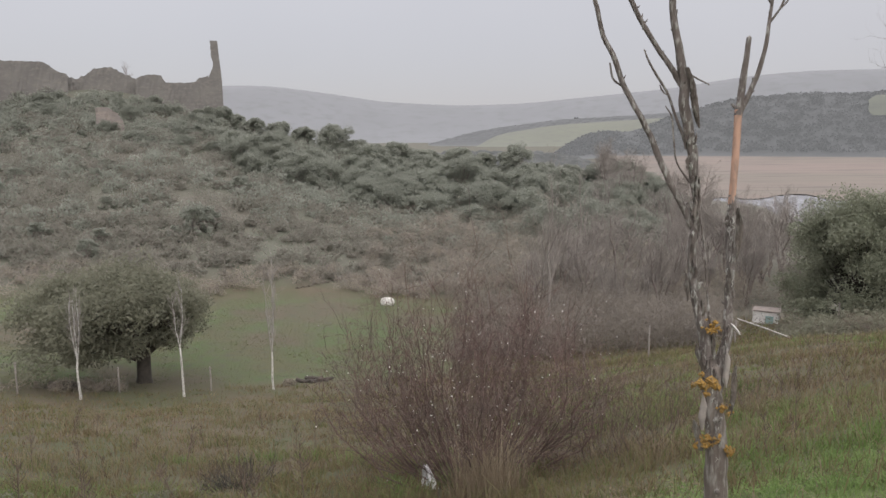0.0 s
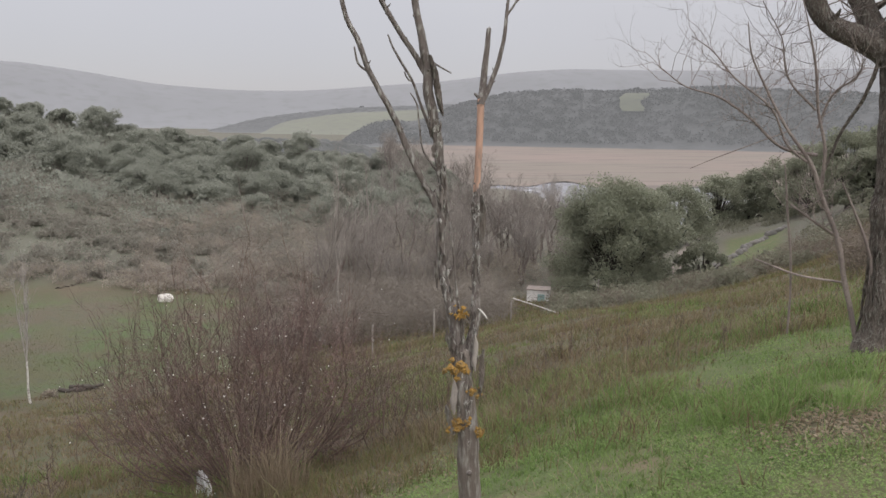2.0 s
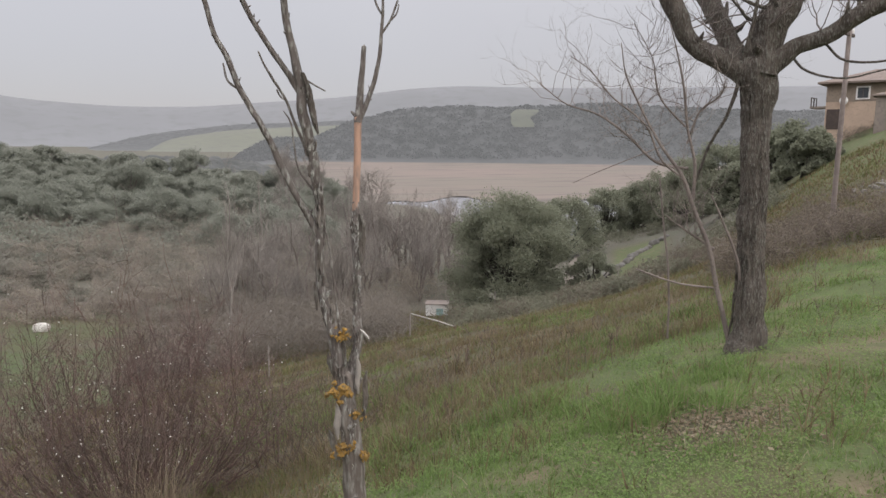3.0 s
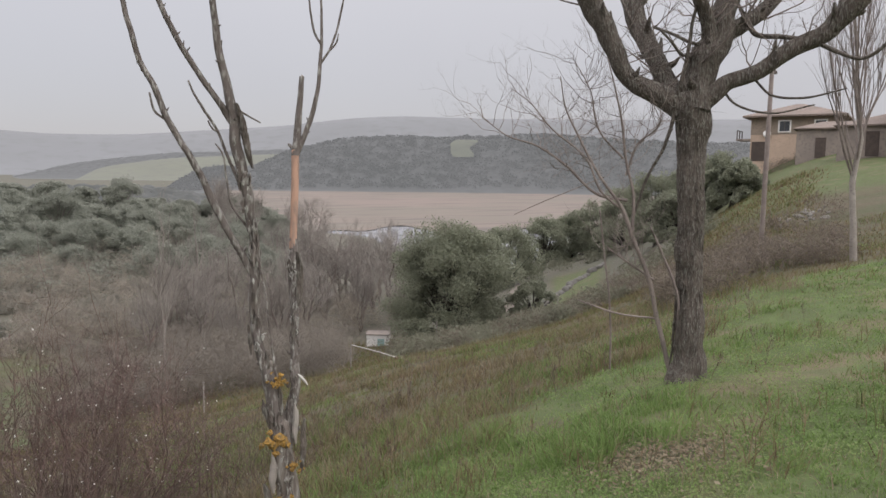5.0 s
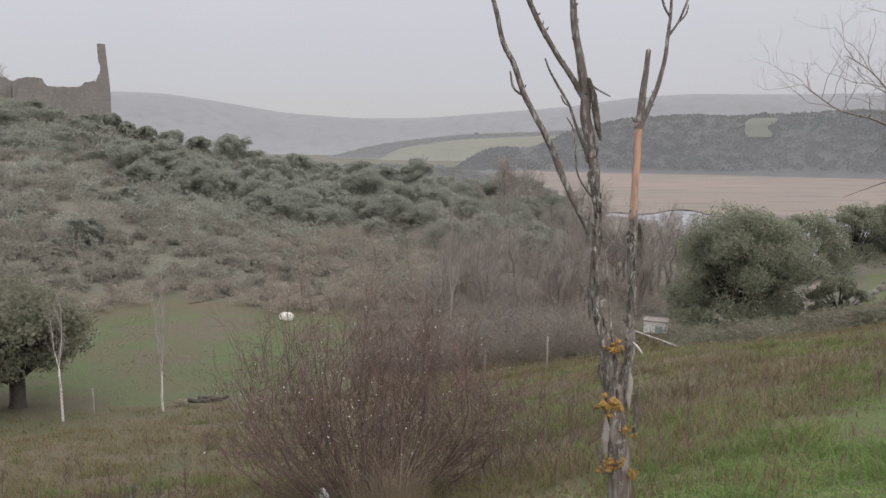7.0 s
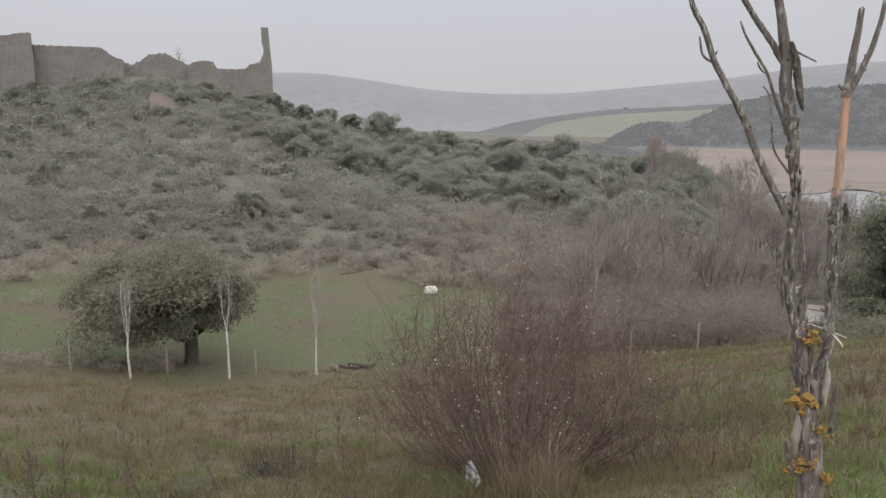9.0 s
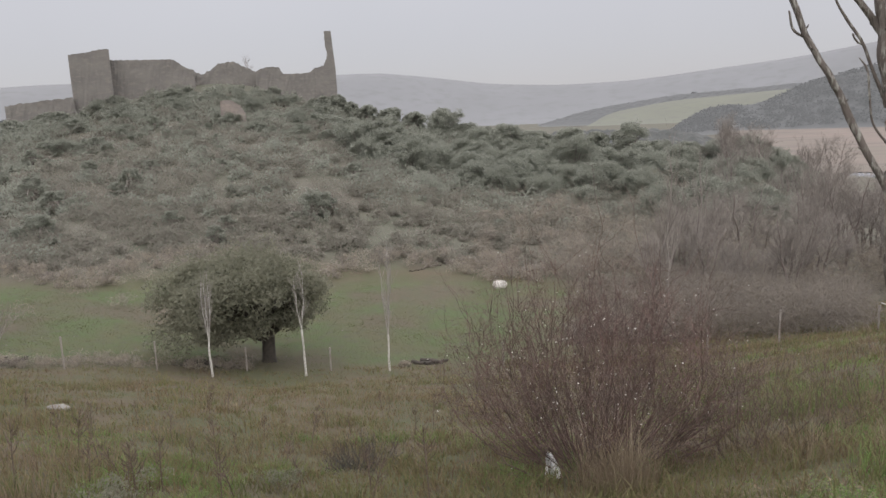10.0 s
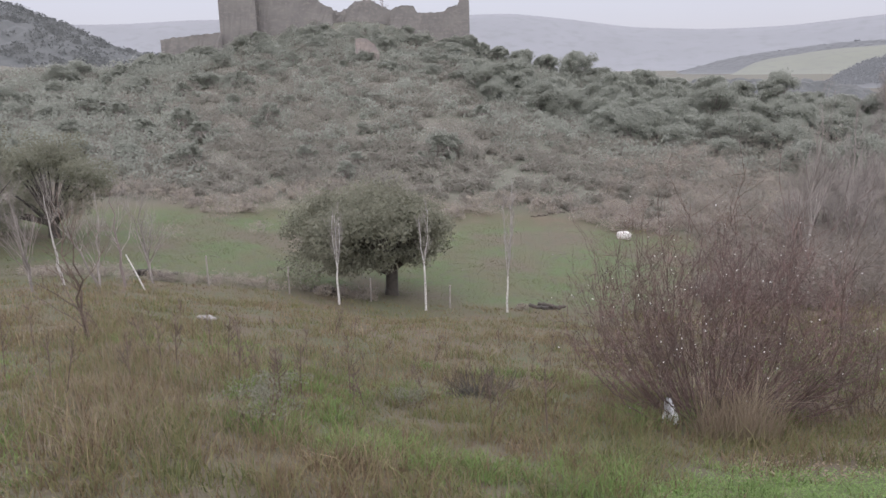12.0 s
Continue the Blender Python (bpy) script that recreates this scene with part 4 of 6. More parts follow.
castle = thing("castle_ruin", castle_spot(-25, 2.4), "ruined stone hilltop castle with a slender tower fragment", "castle")
castle_parts = [
    ruin_wall("keep", castle, ((-35.05, 5.45), (-34.6, 5.5), (-34.0, 5.62), (-33.0, 5.8), (-32.45, 5.85)), 7, 160, 81, M_STONE, "broken square keep of grey-brown masonry", jag=0.12),
    ruin_wall("curtain_wall", castle, ((-32.5, 5.08), (-30, 5.12), (-28.3, 5.12), (-27.95, 4.9), (-27.5, 4.55), (-26.9, 4.35)), 1.6, 163, 82, M_STONE, jag=0.1),
    ruin_wall("mound_wall", castle, ((-26.9, 4.3), (-26.4, 4.05), (-25.8, 4.3), (-25.2, 4.78), (-24.6, 4.85), (-23.8, 4.85), (-23.2, 4.45), (-22.6, 4.2)), 2.5, 166, 83, M_STONE, jag=0.3),
    ruin_wall("inner_wall", castle, ((-22.6, 4.1), (-22.2, 4.35), (-21.6, 4.5), (-20.75, 4.45), (-20.65, 3.95), (-19.2, 3.95), (-18.5, 4.05), (-18.3, 4.3), (-17.9, 4.35), (-17.6, 4.5)), 1.5, 164, 84, M_STONE, jag=0.1),
    ruin_wall("terrace_wall", castle, ((-25.3, 2.15), (-24.6, 2.15), (-23.9, 1.75), (-23.5, 1.1)), 2.0, 140, 85, M_STONEPALE, "paler patch of dressed stone below the wall", jag=0.15),
    ruin_wall("outwork", castle, ((-39.2, 2.1), (-38.0, 2.3), (-36.5, 2.45), (-35.0, 2.6)), 1.4, 158, 86, M_STONE, jag=0.15),
]
tower = Geo()
rng = np.random.default_rng(87)
prof = ((-18.0, -16.62, 1.5), (-17.7, -16.64, 4.1), (-17.42, -16.68, 4.75), (-17.18, -16.72, 5.2), (-17.3, -16.76, 5.7), (-17.32, -16.8, 6.4), (-17.36, -16.84, 6.98))
rings = []
for k in range(len(prof) - 1):
    for f in range(4):
        u = f / 4
        a0, a1, e0 = [prof[k][i] * (1 - u) + prof[k + 1][i] * u for i in range(3)]
        rings.append((a0 + rng.uniform(-0.04, 0.04), a1, e0))
rings.append(prof[-1])
verts = [tuple(castle_spot(a, e0, dd)) for a0, a1, e0 in rings for a, dd in ((a0, 164), (a1, 164), (a1, 166.2), (a0, 166.2))]
quads = [(r * 4 + k, r * 4 + (k + 1) % 4, r * 4 + 4 + (k + 1) % 4, r * 4 + 4 + k) for r in range(len(rings) - 1) for k in range(4)]
last = 4 * (len(rings) - 1)
tower.add(np.array(verts), quads + [(last, last + 1, last + 2, last + 3)])
castle_parts.append(tower.part("tower_fragment", M_STONE, castle, "slender standing corner of a fallen tower"))
for ob in castle_parts:
    ob.matrix_parent_inverse = castle.matrix_world.inverted()
bare_tree(spot(-23.1, 168), "small leafless tree among the castle ruins", 6.0, 88, radius=0.14, trunk=0.3, kids=7, level=2)


# ---- the house on the slope and its sheds ----
M_RENDER = mat("salmon_render", (0.46, 0.345, 0.265), (0.41, 0.31, 0.24), (0.36, 0.28, 0.22), scale=0.6, fine=6, bump=0.1)
M_BRICKWALL = mat("brown_brickwork", (0.27, 0.215, 0.17), (0.235, 0.19, 0.15), (0.20, 0.165, 0.135), scale=0.8, fine=5, bump=0.3)
M_TILE = mat("roof_tile", (0.21, 0.165, 0.14), (0.175, 0.14, 0.12), (0.14, 0.115, 0.10), scale=0.7, fine=5, bump=0.5, dist=0.06)
M_SHED = mat("shed_wall", (0.26, 0.22, 0.19), (0.22, 0.185, 0.165), (0.18, 0.155, 0.14), scale=0.7, fine=4, bump=0.4)
M_DARK = mat("dark_wood", (0.09, 0.07, 0.06), (0.07, 0.055, 0.05), scale=3, fine=20)
M_PAINT = mat("white_paint", (0.75, 0.73, 0.70), (0.68, 0.66, 0.63), (0.55, 0.53, 0.50), scale=3, fine=30, bump=0.05)
M_GLASS = mat("window_glass", (0.05, 0.055, 0.06), (0.04, 0.045, 0.05), scale=2, fine=8, rough=0.08, bump=0, spec=0.6)


def hip_roof(w, d, h, over, thick=0.18):
    bm = bmesh.new()
    a, b, r = w / 2 + over, d / 2 + over, max(w, d) / 2 - min(w, d) / 2
    base = [(-a, -b, 0), (a, -b, 0), (a, b, 0), (-a, b, 0)]
    lo = [bm.verts.new((x, y, -thick)) for x, y, _ in base]
    hi = [bm.verts.new(p) for p in base]
    r = max(r, 0.4)
    rd = [bm.verts.new((-r, 0, h)), bm.verts.new((r, 0, h))]
    bm.faces.new(lo[::-1])
    for i in range(4):
        bm.faces.new((lo[i], lo[(i + 1) % 4], hi[(i + 1) % 4], hi[i]))
    bm.faces.new((hi[0], hi[1], rd[1], rd[0]))
    bm.faces.new((hi[1], hi[2], rd[1]))
    bm.faces.new((hi[2], hi[3], rd[0], rd[1]))
    bm.faces.new((hi[3], hi[0], rd[0]))
    return bm


def place(ob, x, y, z, turn=0):
    ob.matrix_basis = pose(x, y, z, 0, 0, turn)
    return ob


hx = spot(55.1, 92)
house = thing("house", (hx.x, hx.y, 3.3), "two-storey house, salmon and brown walls, tiled hip roof", "house", turn=-62)
part("lower_wall", box_bm(8.6, 8.0, 5.9, (0, 0, -3.0)), M_RENDER, house, "salmon rendered lower storey")
part("upper_wall", box_bm(8.62, 8.02, 2.0, (0, 0, 2.9)), M_BRICKWALL, house, "brown brick upper storey")
place(part("roof", hip_roof(8.6, 8.0, 1.5, 0.8), M_TILE, house, "low brown tiled hip roof"), 0, 0, 4.95)
for wx in (-0.9, 2.6):
    win = place(part("window", box_bm(1.3, 0.16, 1.35, bevel=0.02), M_PAINT, house, "white window surround"), wx, -4.02, 3.1)
    part("pane", box_bm(0.98, 0.06, 1.05, (0, -0.07, 0.15)), M_GLASS, win)
    part("transom", box_bm(0.06, 0.05, 1.05, (0, -0.11, 0.15)), M_DARK, win)
door = place(part("door", box_bm(1.5, 0.14, 2.1, bevel=0.02), M_DARK, house, "dark double garage door"), -3.4, -4.0, 0.05)
balcony = place(part("balcony", box_bm(2.0, 3.0, 0.2), M_SHED, house), -4.9, -2.2, 2.3)
for k in range(3):
    part("balcony_post", box_bm(0.1, 0.1, 0.9, (-0.9, -1.4 + 1.4 * k, 0.2)), M_DARK, balcony)
part("balcony_rail", box_bm(0.1, 3.0, 0.08, (-0.9, 0, 1.1)), M_DARK, balcony)
dish = bmesh.new()
bmesh.ops.create_cone(dish, cap_ends=True, segments=20, radius1=0.42, radius2=0.3, depth=0.1, matrix=pose(0, 0, 0, 80, 0, 0))
place(part("satellite_dish", dish, M_PAINT, house, "round white satellite dish"), -2.6, -4.3, 3.0)


def shed(where, turn, w, d, h, label, roof_h=0.7):
    e = thing("shed", where, label, "shed", turn=turn)
    part("wall", box_bm(w, d, h + 2.5, (0, 0, -2.5), bevel=0.03), M_SHED, e)
    place(part("roof", hip_roof(w, d, roof_h, 0.3, 0.12), M_TILE, e, "weathered tiled roof"), 0, 0, h + 0.12)
    place(part("door", box_bm(0.9, 0.1, 1.9, bevel=0.01), M_DARK, e), -w * 0.2, -d / 2 - 0.02, 0)
    return e


shed(spot(57.6, 80, -0.6), -60, 7.0, 4.0, 2.7, "low weathered outbuilding beside the house")
shed(spot(61.2, 68, -0.3), -66, 8.0, 6.0, 2.3, "low dark stone barn with an old tiled roof", 1.0)
shed(spot(64.5, 66, -0.3), -68, 8.0, 6.0, 4.6, "dark stone barn with an old tiled roof", 1.8)

# utility pole
pole = thing("utility_pole", spot(53.0, 28), "tall weathered wooden utility pole", "pole")
g = Geo()
tube(g, [(0, 0, -0.3), (0.02, 0, 3.5), (0.05, 0, 7.0)], [0.085, 0.08, 0.07], 10)
g.part("shaft", M_TWIG, pole, smooth=True)
place(part("crossarm", box_bm(0.9, 0.09, 0.1, bevel=0.01), M_DARK, pole), 0.05, 0, 6.5, 20)
for k in (-0.35, 0, 0.35):
    g = Geo()
    tube(g, [(0, 0, 0), (0, 0, 0.1), (0, 0, 0.16)], [0.03, 0.045, 0.03], 8)
    place(g.part("insulator", M_PAINT, pole), 0.05 + k * math.cos(radians(20)), k * math.sin(radians(20)), 6.6)

bare_tree(spot(58.7, 21), "leafless poplar with a pale trunk and upright twigs", 8.6, 91, "poplar_tree", M_GREYTWIG, M_TWIG, radius=0.075, trunk=0.2, kids=9, level=3, spread=0.28, up=0.35, shrink=0.6)

# red gate post with its stay; an added stone stack stands for a wall edge
M_RED = mat("red_painted_metal", (0.28, 0.06, 0.06), (0.23, 0.05, 0.05), (0.16, 0.07, 0.06), scale=6, fine=40, rough=0.5, bump=0.1)
post = thing("gate_post", spot(62.2, 4.3), "red painted metal gate post beside the grass", "post")
g = Geo()
tube(g, [(0, 0, -0.2), (-0.02, 0.04, 0.85), (-0.04, 0.08, 1.85)], [0.06, 0.06, 0.06], 4)
g.part("upright", M_RED, post)
part("cap", box_bm(0.13, 0.13, 0.03, (-0.04, 0.08, 1.84), 0.005), M_RED, post)
g = Geo()
top, foot = spot(62.2, 4.3), spot(60.1, 18)
away = foot - top
tube(g, [(0, 0, 1.75), (away.x / 2, away.y / 2, 0.85 + away.z / 2), (away.x, away.y, away.z)], [0.006, 0.006, 0.006], 5)
g.part("stay", M_GREYTWIG, post, "thin grey steel stay")
pier = thing("wall_edge", spot(61.25, 4.9), "narrow stack of rough stones standing for a wall edge beside a red post", "pier")
rng = np.random.default_rng(92)
for k in range(12):
    place(part("stone", box_bm(0.1 + rng.uniform(-0.01, 0.01), 0.2, 0.085, bevel=0.015), M_SHED, pier), rng.uniform(-0.012, 0.012), 0, -0.05 + k * 0.09, -60 + rng.uniform(-4, 4))

# pump house, posts and fence along the valley
hut = thing("pump_house", spot(24.45, 63, -0.25), "small white pump house with a pale green door", "hut", turn=-30)
part("wall", box_bm(1.9, 1.5, 1.35, (0, 0, -0.1), 0.02), M_PAINT, hut, "stained white wall")
M_GREENDOOR = mat("pale_green_door", (0.33, 0.45, 0.42), (0.28, 0.39, 0.37), scale=4, fine=20)
part("door", box_bm(0.6, 0.06, 0.95, (0.3, -0.77, 0), 0.01), M_GREENDOOR, hut, "pale green metal door")
part("roof", box_bm(2.05, 1.65, 0.08, (0, 0, 1.27), 0.02), M_SHED, hut, "flat concrete roof slab")
fence_label = "thin weathered fence post in rough grass"


def fence_post(az, d, h, r=0.045, lean=0.0):
    e = thing("fence_post", spot(az, d), fence_label, "post", "valley fence posts")
    g = Geo()
    tube(g, [(0, 0, -0.2), (lean * 0.5, 0, h * 0.5), (lean, 0, h)], [r, r * 0.95, r * 0.9], 8)
    g.part("stake", M_GREYTWIG, e, smooth=True)
    g = Geo()
    tube(g, [(lean, 0, h - 0.02), (lean, 0, h + 0.05), (lean, 0, h + 0.07)], [r * 1.25, r * 1.25, r * 0.8], 8)
    g.part("cap", M_GREYTWIG, e)


for az, d, h in ((-37.6, 37, 1.5), (-31.5, 37, 1.4), (-25, 37, 1.2), (-18.5, 36.5, 1.2), (11.25, 35.5, 1.5), (16.2, 36, 1.6), (-4.5, 36, 1.3), (22.4, 37, 1.3), (29.1, 55, 1.9), (38.6, 58, 1.6)):
    fence_post(az, d, h)


def brace(az, d, dx, dy, h, label):
    e = thing("fence_brace", spot(az, d), label, "fence brace")
    g = Geo()
    q = spot(az, d)
    end = Vector((q.x + dx, q.y - dy, 0))
    tube(g, [(0, 0, h), (dx / 2, -dy / 2, (float(land(end.x, end.y)) - q.z + h) / 2), (dx, -dy, float(land(end.x, end.y)) - q.z - 0.05)], [0.03, 0.03, 0.03], 7)
    g.part("strut", M_PALEBARK, e, smooth=True)


brace(22.5, 36.8, 1.5, 3.2, 1.45, "pale leaning strut of a fence corner")
brace(-43.2, 33.5, 1.1, 0.3, 1.5, "pale leaning strut of a fence corner")


# ---- stones and logs ----
def rock(where, size, seed, label, material=M_ROCK, group=""):
    rng = np.random.default_rng(seed)
    bm = bmesh.new()
    bmesh.ops.create_icosphere(bm, subdivisions=2, radius=1)
    for v in bm.verts:
        k = 1 + 0.18 * math.sin(v.co.x * 3 + seed) + 0.15 * math.sin(v.co.y * 4 + seed * 2) + rng.uniform(-0.07, 0.07)
        v.co = Vector((v.co.x * size[0] * k, v.co.y * size[1] * k, v.co.z * size[2] * k))
    me = bpy.data.meshes.new("rock")
    bm.to_mesh(me)
    bm.free()
    me.materials.append(material)
    ob = new("rock", me)
    ob.location = where
    return tagged(ob, label, "rock", group)


for k in range(26):
    rock(spot(rng.uniform(54.0, 57.2), rng.uniform(38, 43), 0.05), (rng.uniform(0.08, 0.18), rng.uniform(0.08, 0.18), rng.uniform(0.06, 0.12)), 160 + k, "pale stone in a tumbled heap on the slope", group="tumbled stones below the house")
rock(spot(-38.1, 20.0, 0.06), (0.36, 0.16, 0.07), 1, "flat pale stone lying in the rough grass")
rng = np.random.default_rng(95)
for k in range(26):
    rock(spot(rng.uniform(36.6, 41.8), rng.uniform(58, 65), 0.1), (rng.uniform(0.12, 0.4), rng.uniform(0.12, 0.35), rng.uniform(0.08, 0.2)), 100 + k, "pale boulder on the slope beside the track", group="boulders by the track")
for k in range(22):
    rock(spot(36.8 + k * 0.25 + rng.uniform(-0.1, 0.1), 66 + k * 1.6 + rng.uniform(-1, 1), 0.1), (0.5, 0.4, rng.uniform(0.3, 0.5)), 130 + k, "grey stone of a tumbled field wall", M_STONE, group="tumbled field wall")
g = Geo()
for _ in range(90):
    az, d = rng.uniform(-48, 2), rng.uniform(41, 66)
    p = np.array(spot(az, d))
    s = rng.uniform(0.03, 0.08)
    o = rng.normal(0, 1, (6, 3)) * 0.2
    v = np.array([(1, 0, 0), (-1, 0, 0), (0, 1, 0), (0, -1, 0), (0, 0, 0.8), (0, 0, -0.8)]) + o
    g.add(p + v * s, None, [(0, 2, 4), (2, 1, 4), (1, 3, 4), (3, 0, 4), (2, 0, 5), (1, 2, 5), (3, 1, 5), (0, 3, 5)])
tagged(g.part("meadow_stones", M_ROCK), "pale stones strewn over the meadow", "stones", kind="stuff")


def log_pile(az, d, length, seed, label):
    rng = np.random.default_rng(seed)
    e = thing("log_heap", spot(az, d), label, "logs")
    for _ in range(5):
        g = Geo()
        x, z = rng.uniform(-length / 2, length / 3), rng.uniform(0.05, 0.35)
        tube(g, [(x, rng.uniform(-0.3, 0.3), z), (x + length * 0.3, rng.uniform(-0.2, 0.2), z + rng.uniform(-0.1, 0.1)), (x + length * 0.55, rng.uniform(-0.3, 0.3), z)], [0.11, 0.1, 0.08], 7)
        g.part("log", M_OAKBARK, e, smooth=True)


log_pile(-42.1, 39.5, 2.2, 1, "dark heap of cut logs beside the ditch")
log_pile(-28.9, 38.6, 2.0, 2, "dark heap of cut logs beside the ditch")
log_pile(-11.0, 37.5, 1.6, 3, "dark heap of cut logs beside the ditch")
rock(spot(-4.57, 60.5, 0.25), (0.5, 0.4, 0.44), 17, "large white boulder in the meadow", M_PALEROCK)
g = Geo()
path = [(35.0, 66), (35.2, 76), (35.5, 88), (36.3, 104)]
for k in range(len(path) - 1):
    for f in range(6):
        (a0, d0), (a1, d1) = path[k], path[k + 1]
        p0, p1 = spot(a0 + (a1 - a0) * f / 6, d0 + (d1 - d0) * f / 6, 0.06), spot(a0 + (a1 - a0) * (f + 1) / 6, d0 + (d1 - d0) * (f + 1) / 6, 0.06)
        side = Vector((0.8, -0.6, 0)) * 1.1
        g.add(np.array([tuple(p0 - side), tuple(p0 + side), tuple(p1 + side), tuple(p1 - side)]) + np.array([0, 0, 0.05]), [(0, 1, 2, 3)])
tagged(g.part("track", M_MUD), "pale earth track running down to the reservoir", "track", kind="structure")
# eroded bank line across the meadow
rng = np.random.default_rng(97)
edge = [(az, float(np.interp(az, (-16.4, -13.4, -9.4, -5.0), (58, 64, 68, 72))) + rng.uniform(-0.3, 0.3), rng.uniform(0.03, 0.08)) for az in np.arange(-11.8, -5.4, 0.1)]
scatter("earth_bank", M_EARTH, "dark eroded earth edge of a track across the meadow", edge, 98, 15, 0.06, 0.9)


# ---- the dead tree by the path ----
def on_plane(az, pts, depth=0.0, back_lean=None):
    """Points given across and up from a base, on an upright plane that faces a bearing, pushed back by depth along their length."""
    a = radians(az)
    lat, back = np.array([math.cos(a), -math.sin(a), 0]), np.array([math.sin(a), math.cos(a), 0])
    out = []
    for i, p in enumerate(pts):
        f = i / max(1, len(pts) - 1)
        out.append([*(lat * p[0] + back * (depth * f + (float(np.interp(p[1], *back_lean)) if back_lean else 0.0)) + np.array([0, 0, p[1]])), p[2]])
    return np.array(out)


def limb(parent, name, az, pts, material, step, sides=9, depth=0.0, rough=0.1, seed=0, label="", knobs=0, back_lean=None):
    rng = np.random.default_rng(seed)
    line = smooth_line(on_plane(az, pts, depth, back_lean), step)
    win = np.hanning(9) / np.hanning(9).sum()
    for k in (0, 1):
        line[:, k] += np.convolve(rng.normal(0, 0.25, len(line) + 8), win, "valid") * line[:, 3]
    swell = np.convolve(rng.normal(0, 1, len(line) + 8), win, "valid")
    g = Geo()
    tube(g, line[:, :3], np.maximum(line[:, 3] * (1 + 0.35 * rough * swell), 0.0012), sides, rough, rng)
    for _ in range(knobs):
        i = rng.integers(1, len(line) - 1)
        d = rng.normal(0, 1, 3)
        d /= np.linalg.norm(d)
        r = line[i, 3]
        p = line[i, :3] + d * r * 0.6
        tube(g, [p, p + d * r * 0.8 + np.array([0, 0, r * 0.4]), p + d * r * 1.2 + np.array([0, 0, r * 0.9])], [r * 0.4, r * 0.28, r * 0.12], 5)
    return g.part(name, material, parent, label, smooth=True)


DEAD = (1.17, 3.22, -0.93)
AZD = 19.9
dead = thing("dead_tree", DEAD, "dead grey tree with peeling bark and orange lichen patches", "tree")
LEAN_A = ((1.3, 2.1, 3.4), (-0.03, 0.085, 0.07))
LEAN_B = ((1.3, 2.0, 2.7, 3.4), (-0.03, 0.14, 0.32, 0.38))
limb(dead, "trunk", AZD, ((0.13, -0.15, 0.068), (0.12, 0.3, 0.054), (0.105, 0.7, 0.052), (0.095, 0.928, 0.05), (0.087, 1.091, 0.048), (0.077, 1.246, 0.044), (0.058, 1.394, 0.041), (0.048, 1.516, 0.036)), M_TRUNKWOOD, 0.02, 18, rough=0.05, seed=1, back_lean=LEAN_A)
limb(dead, "stem", AZD, ((0.048, 1.43, 0.035), (0.026, 1.587, 0.0306), (-0.001, 1.707, 0.0256), (-0.032, 1.804, 0.0206), (-0.05, 1.901, 0.0181), (-0.061, 2.024, 0.0195), (-0.049, 2.123, 0.0196), (-0.05, 2.247, 0.0183), (-0.07, 2.369, 0.0215), (-0.09, 2.515, 0.0221), (-0.115, 2.659, 0.0234), (-0.126, 2.766, 0.0208), (-0.147, 2.872, 0.0182), (-0.171, 2.98, 0.0165), (-0.186, 3.10, 0.0145), (-0.208, 3.38, 0.011)), M_DEADWOOD, 0.02, 12, rough=0.10, seed=2, knobs=14, back_lean=LEAN_A)
limb(dead, "strand", AZD, ((0.049, 1.56, 0.008), (0.021, 1.771, 0.0055), (0.006, 1.904, 0.005), (-0.011, 2.05, 0.0042), (-0.035, 2.173, 0.003)), M_PEEL, 0.03, 7, depth=-0.02, seed=3, label="pale split strand of bare wood", back_lean=LEAN_A)
limb(dead, "limb", AZD, ((-0.045, 2.10, 0.016), (-0.13, 2.25, 0.013), (-0.179, 2.344, 0.013), (-0.244, 2.491, 0.013), (-0.309, 2.614, 0.0127), (-0.373, 2.725, 0.0118), (-0.426, 2.86, 0.0117), (-0.47, 2.946, 0.0105), (-0.51, 3.104, 0.0103), (-0.56, 3.3, 0.008)), M_DEADWOOD, 0.015, 9, rough=0.16, seed=4, knobs=30, back_lean=LEAN_A)
limb(dead, "limb", AZD, ((-0.118, 2.71, 0.017), (-0.174, 2.798, 0.013), (-0.236, 2.888, 0.0118), (-0.298, 2.985, 0.0117), (-0.354, 3.094, 0.0104), (-0.43, 3.27, 0.008)), M_DEADWOOD, 0.015, 9, rough=0.16, seed=5, knobs=20, back_lean=LEAN_A)
limb(dead, "stem", AZD, ((0.065, 1.41, 0.03), (0.091, 1.566, 0.023), (0.103, 1.663, 0.0206), (0.106, 1.785, 0.0181), (0.101, 1.954, 0.017), (0.095, 2.124, 0.0185), (0.097, 2.25, 0.0165)), M_DEADWOOD, 0.02, 12, rough=0.10, seed=6, knobs=8, back_lean=LEAN_B)
limb(dead, "stem", AZD, ((0.0965, 2.21, 0.0160), (0.097, 2.27, 0.016), (0.103, 2.44, 0.0172), (0.11, 2.625, 0.0178)), M_BAREPINK, 0.03, 10, rough=0.05, seed=7, label="stretch of bare pinkish wood with its bark gone", back_lean=LEAN_B)
limb(dead, "stem", AZD, ((0.109, 2.60, 0.0175), (0.116, 2.758, 0.015), (0.127, 2.855, 0.0123), (0.136, 2.944, 0.011)), M_DEADWOOD, 0.02, 9, rough=0.1, seed=8, back_lean=LEAN_B)
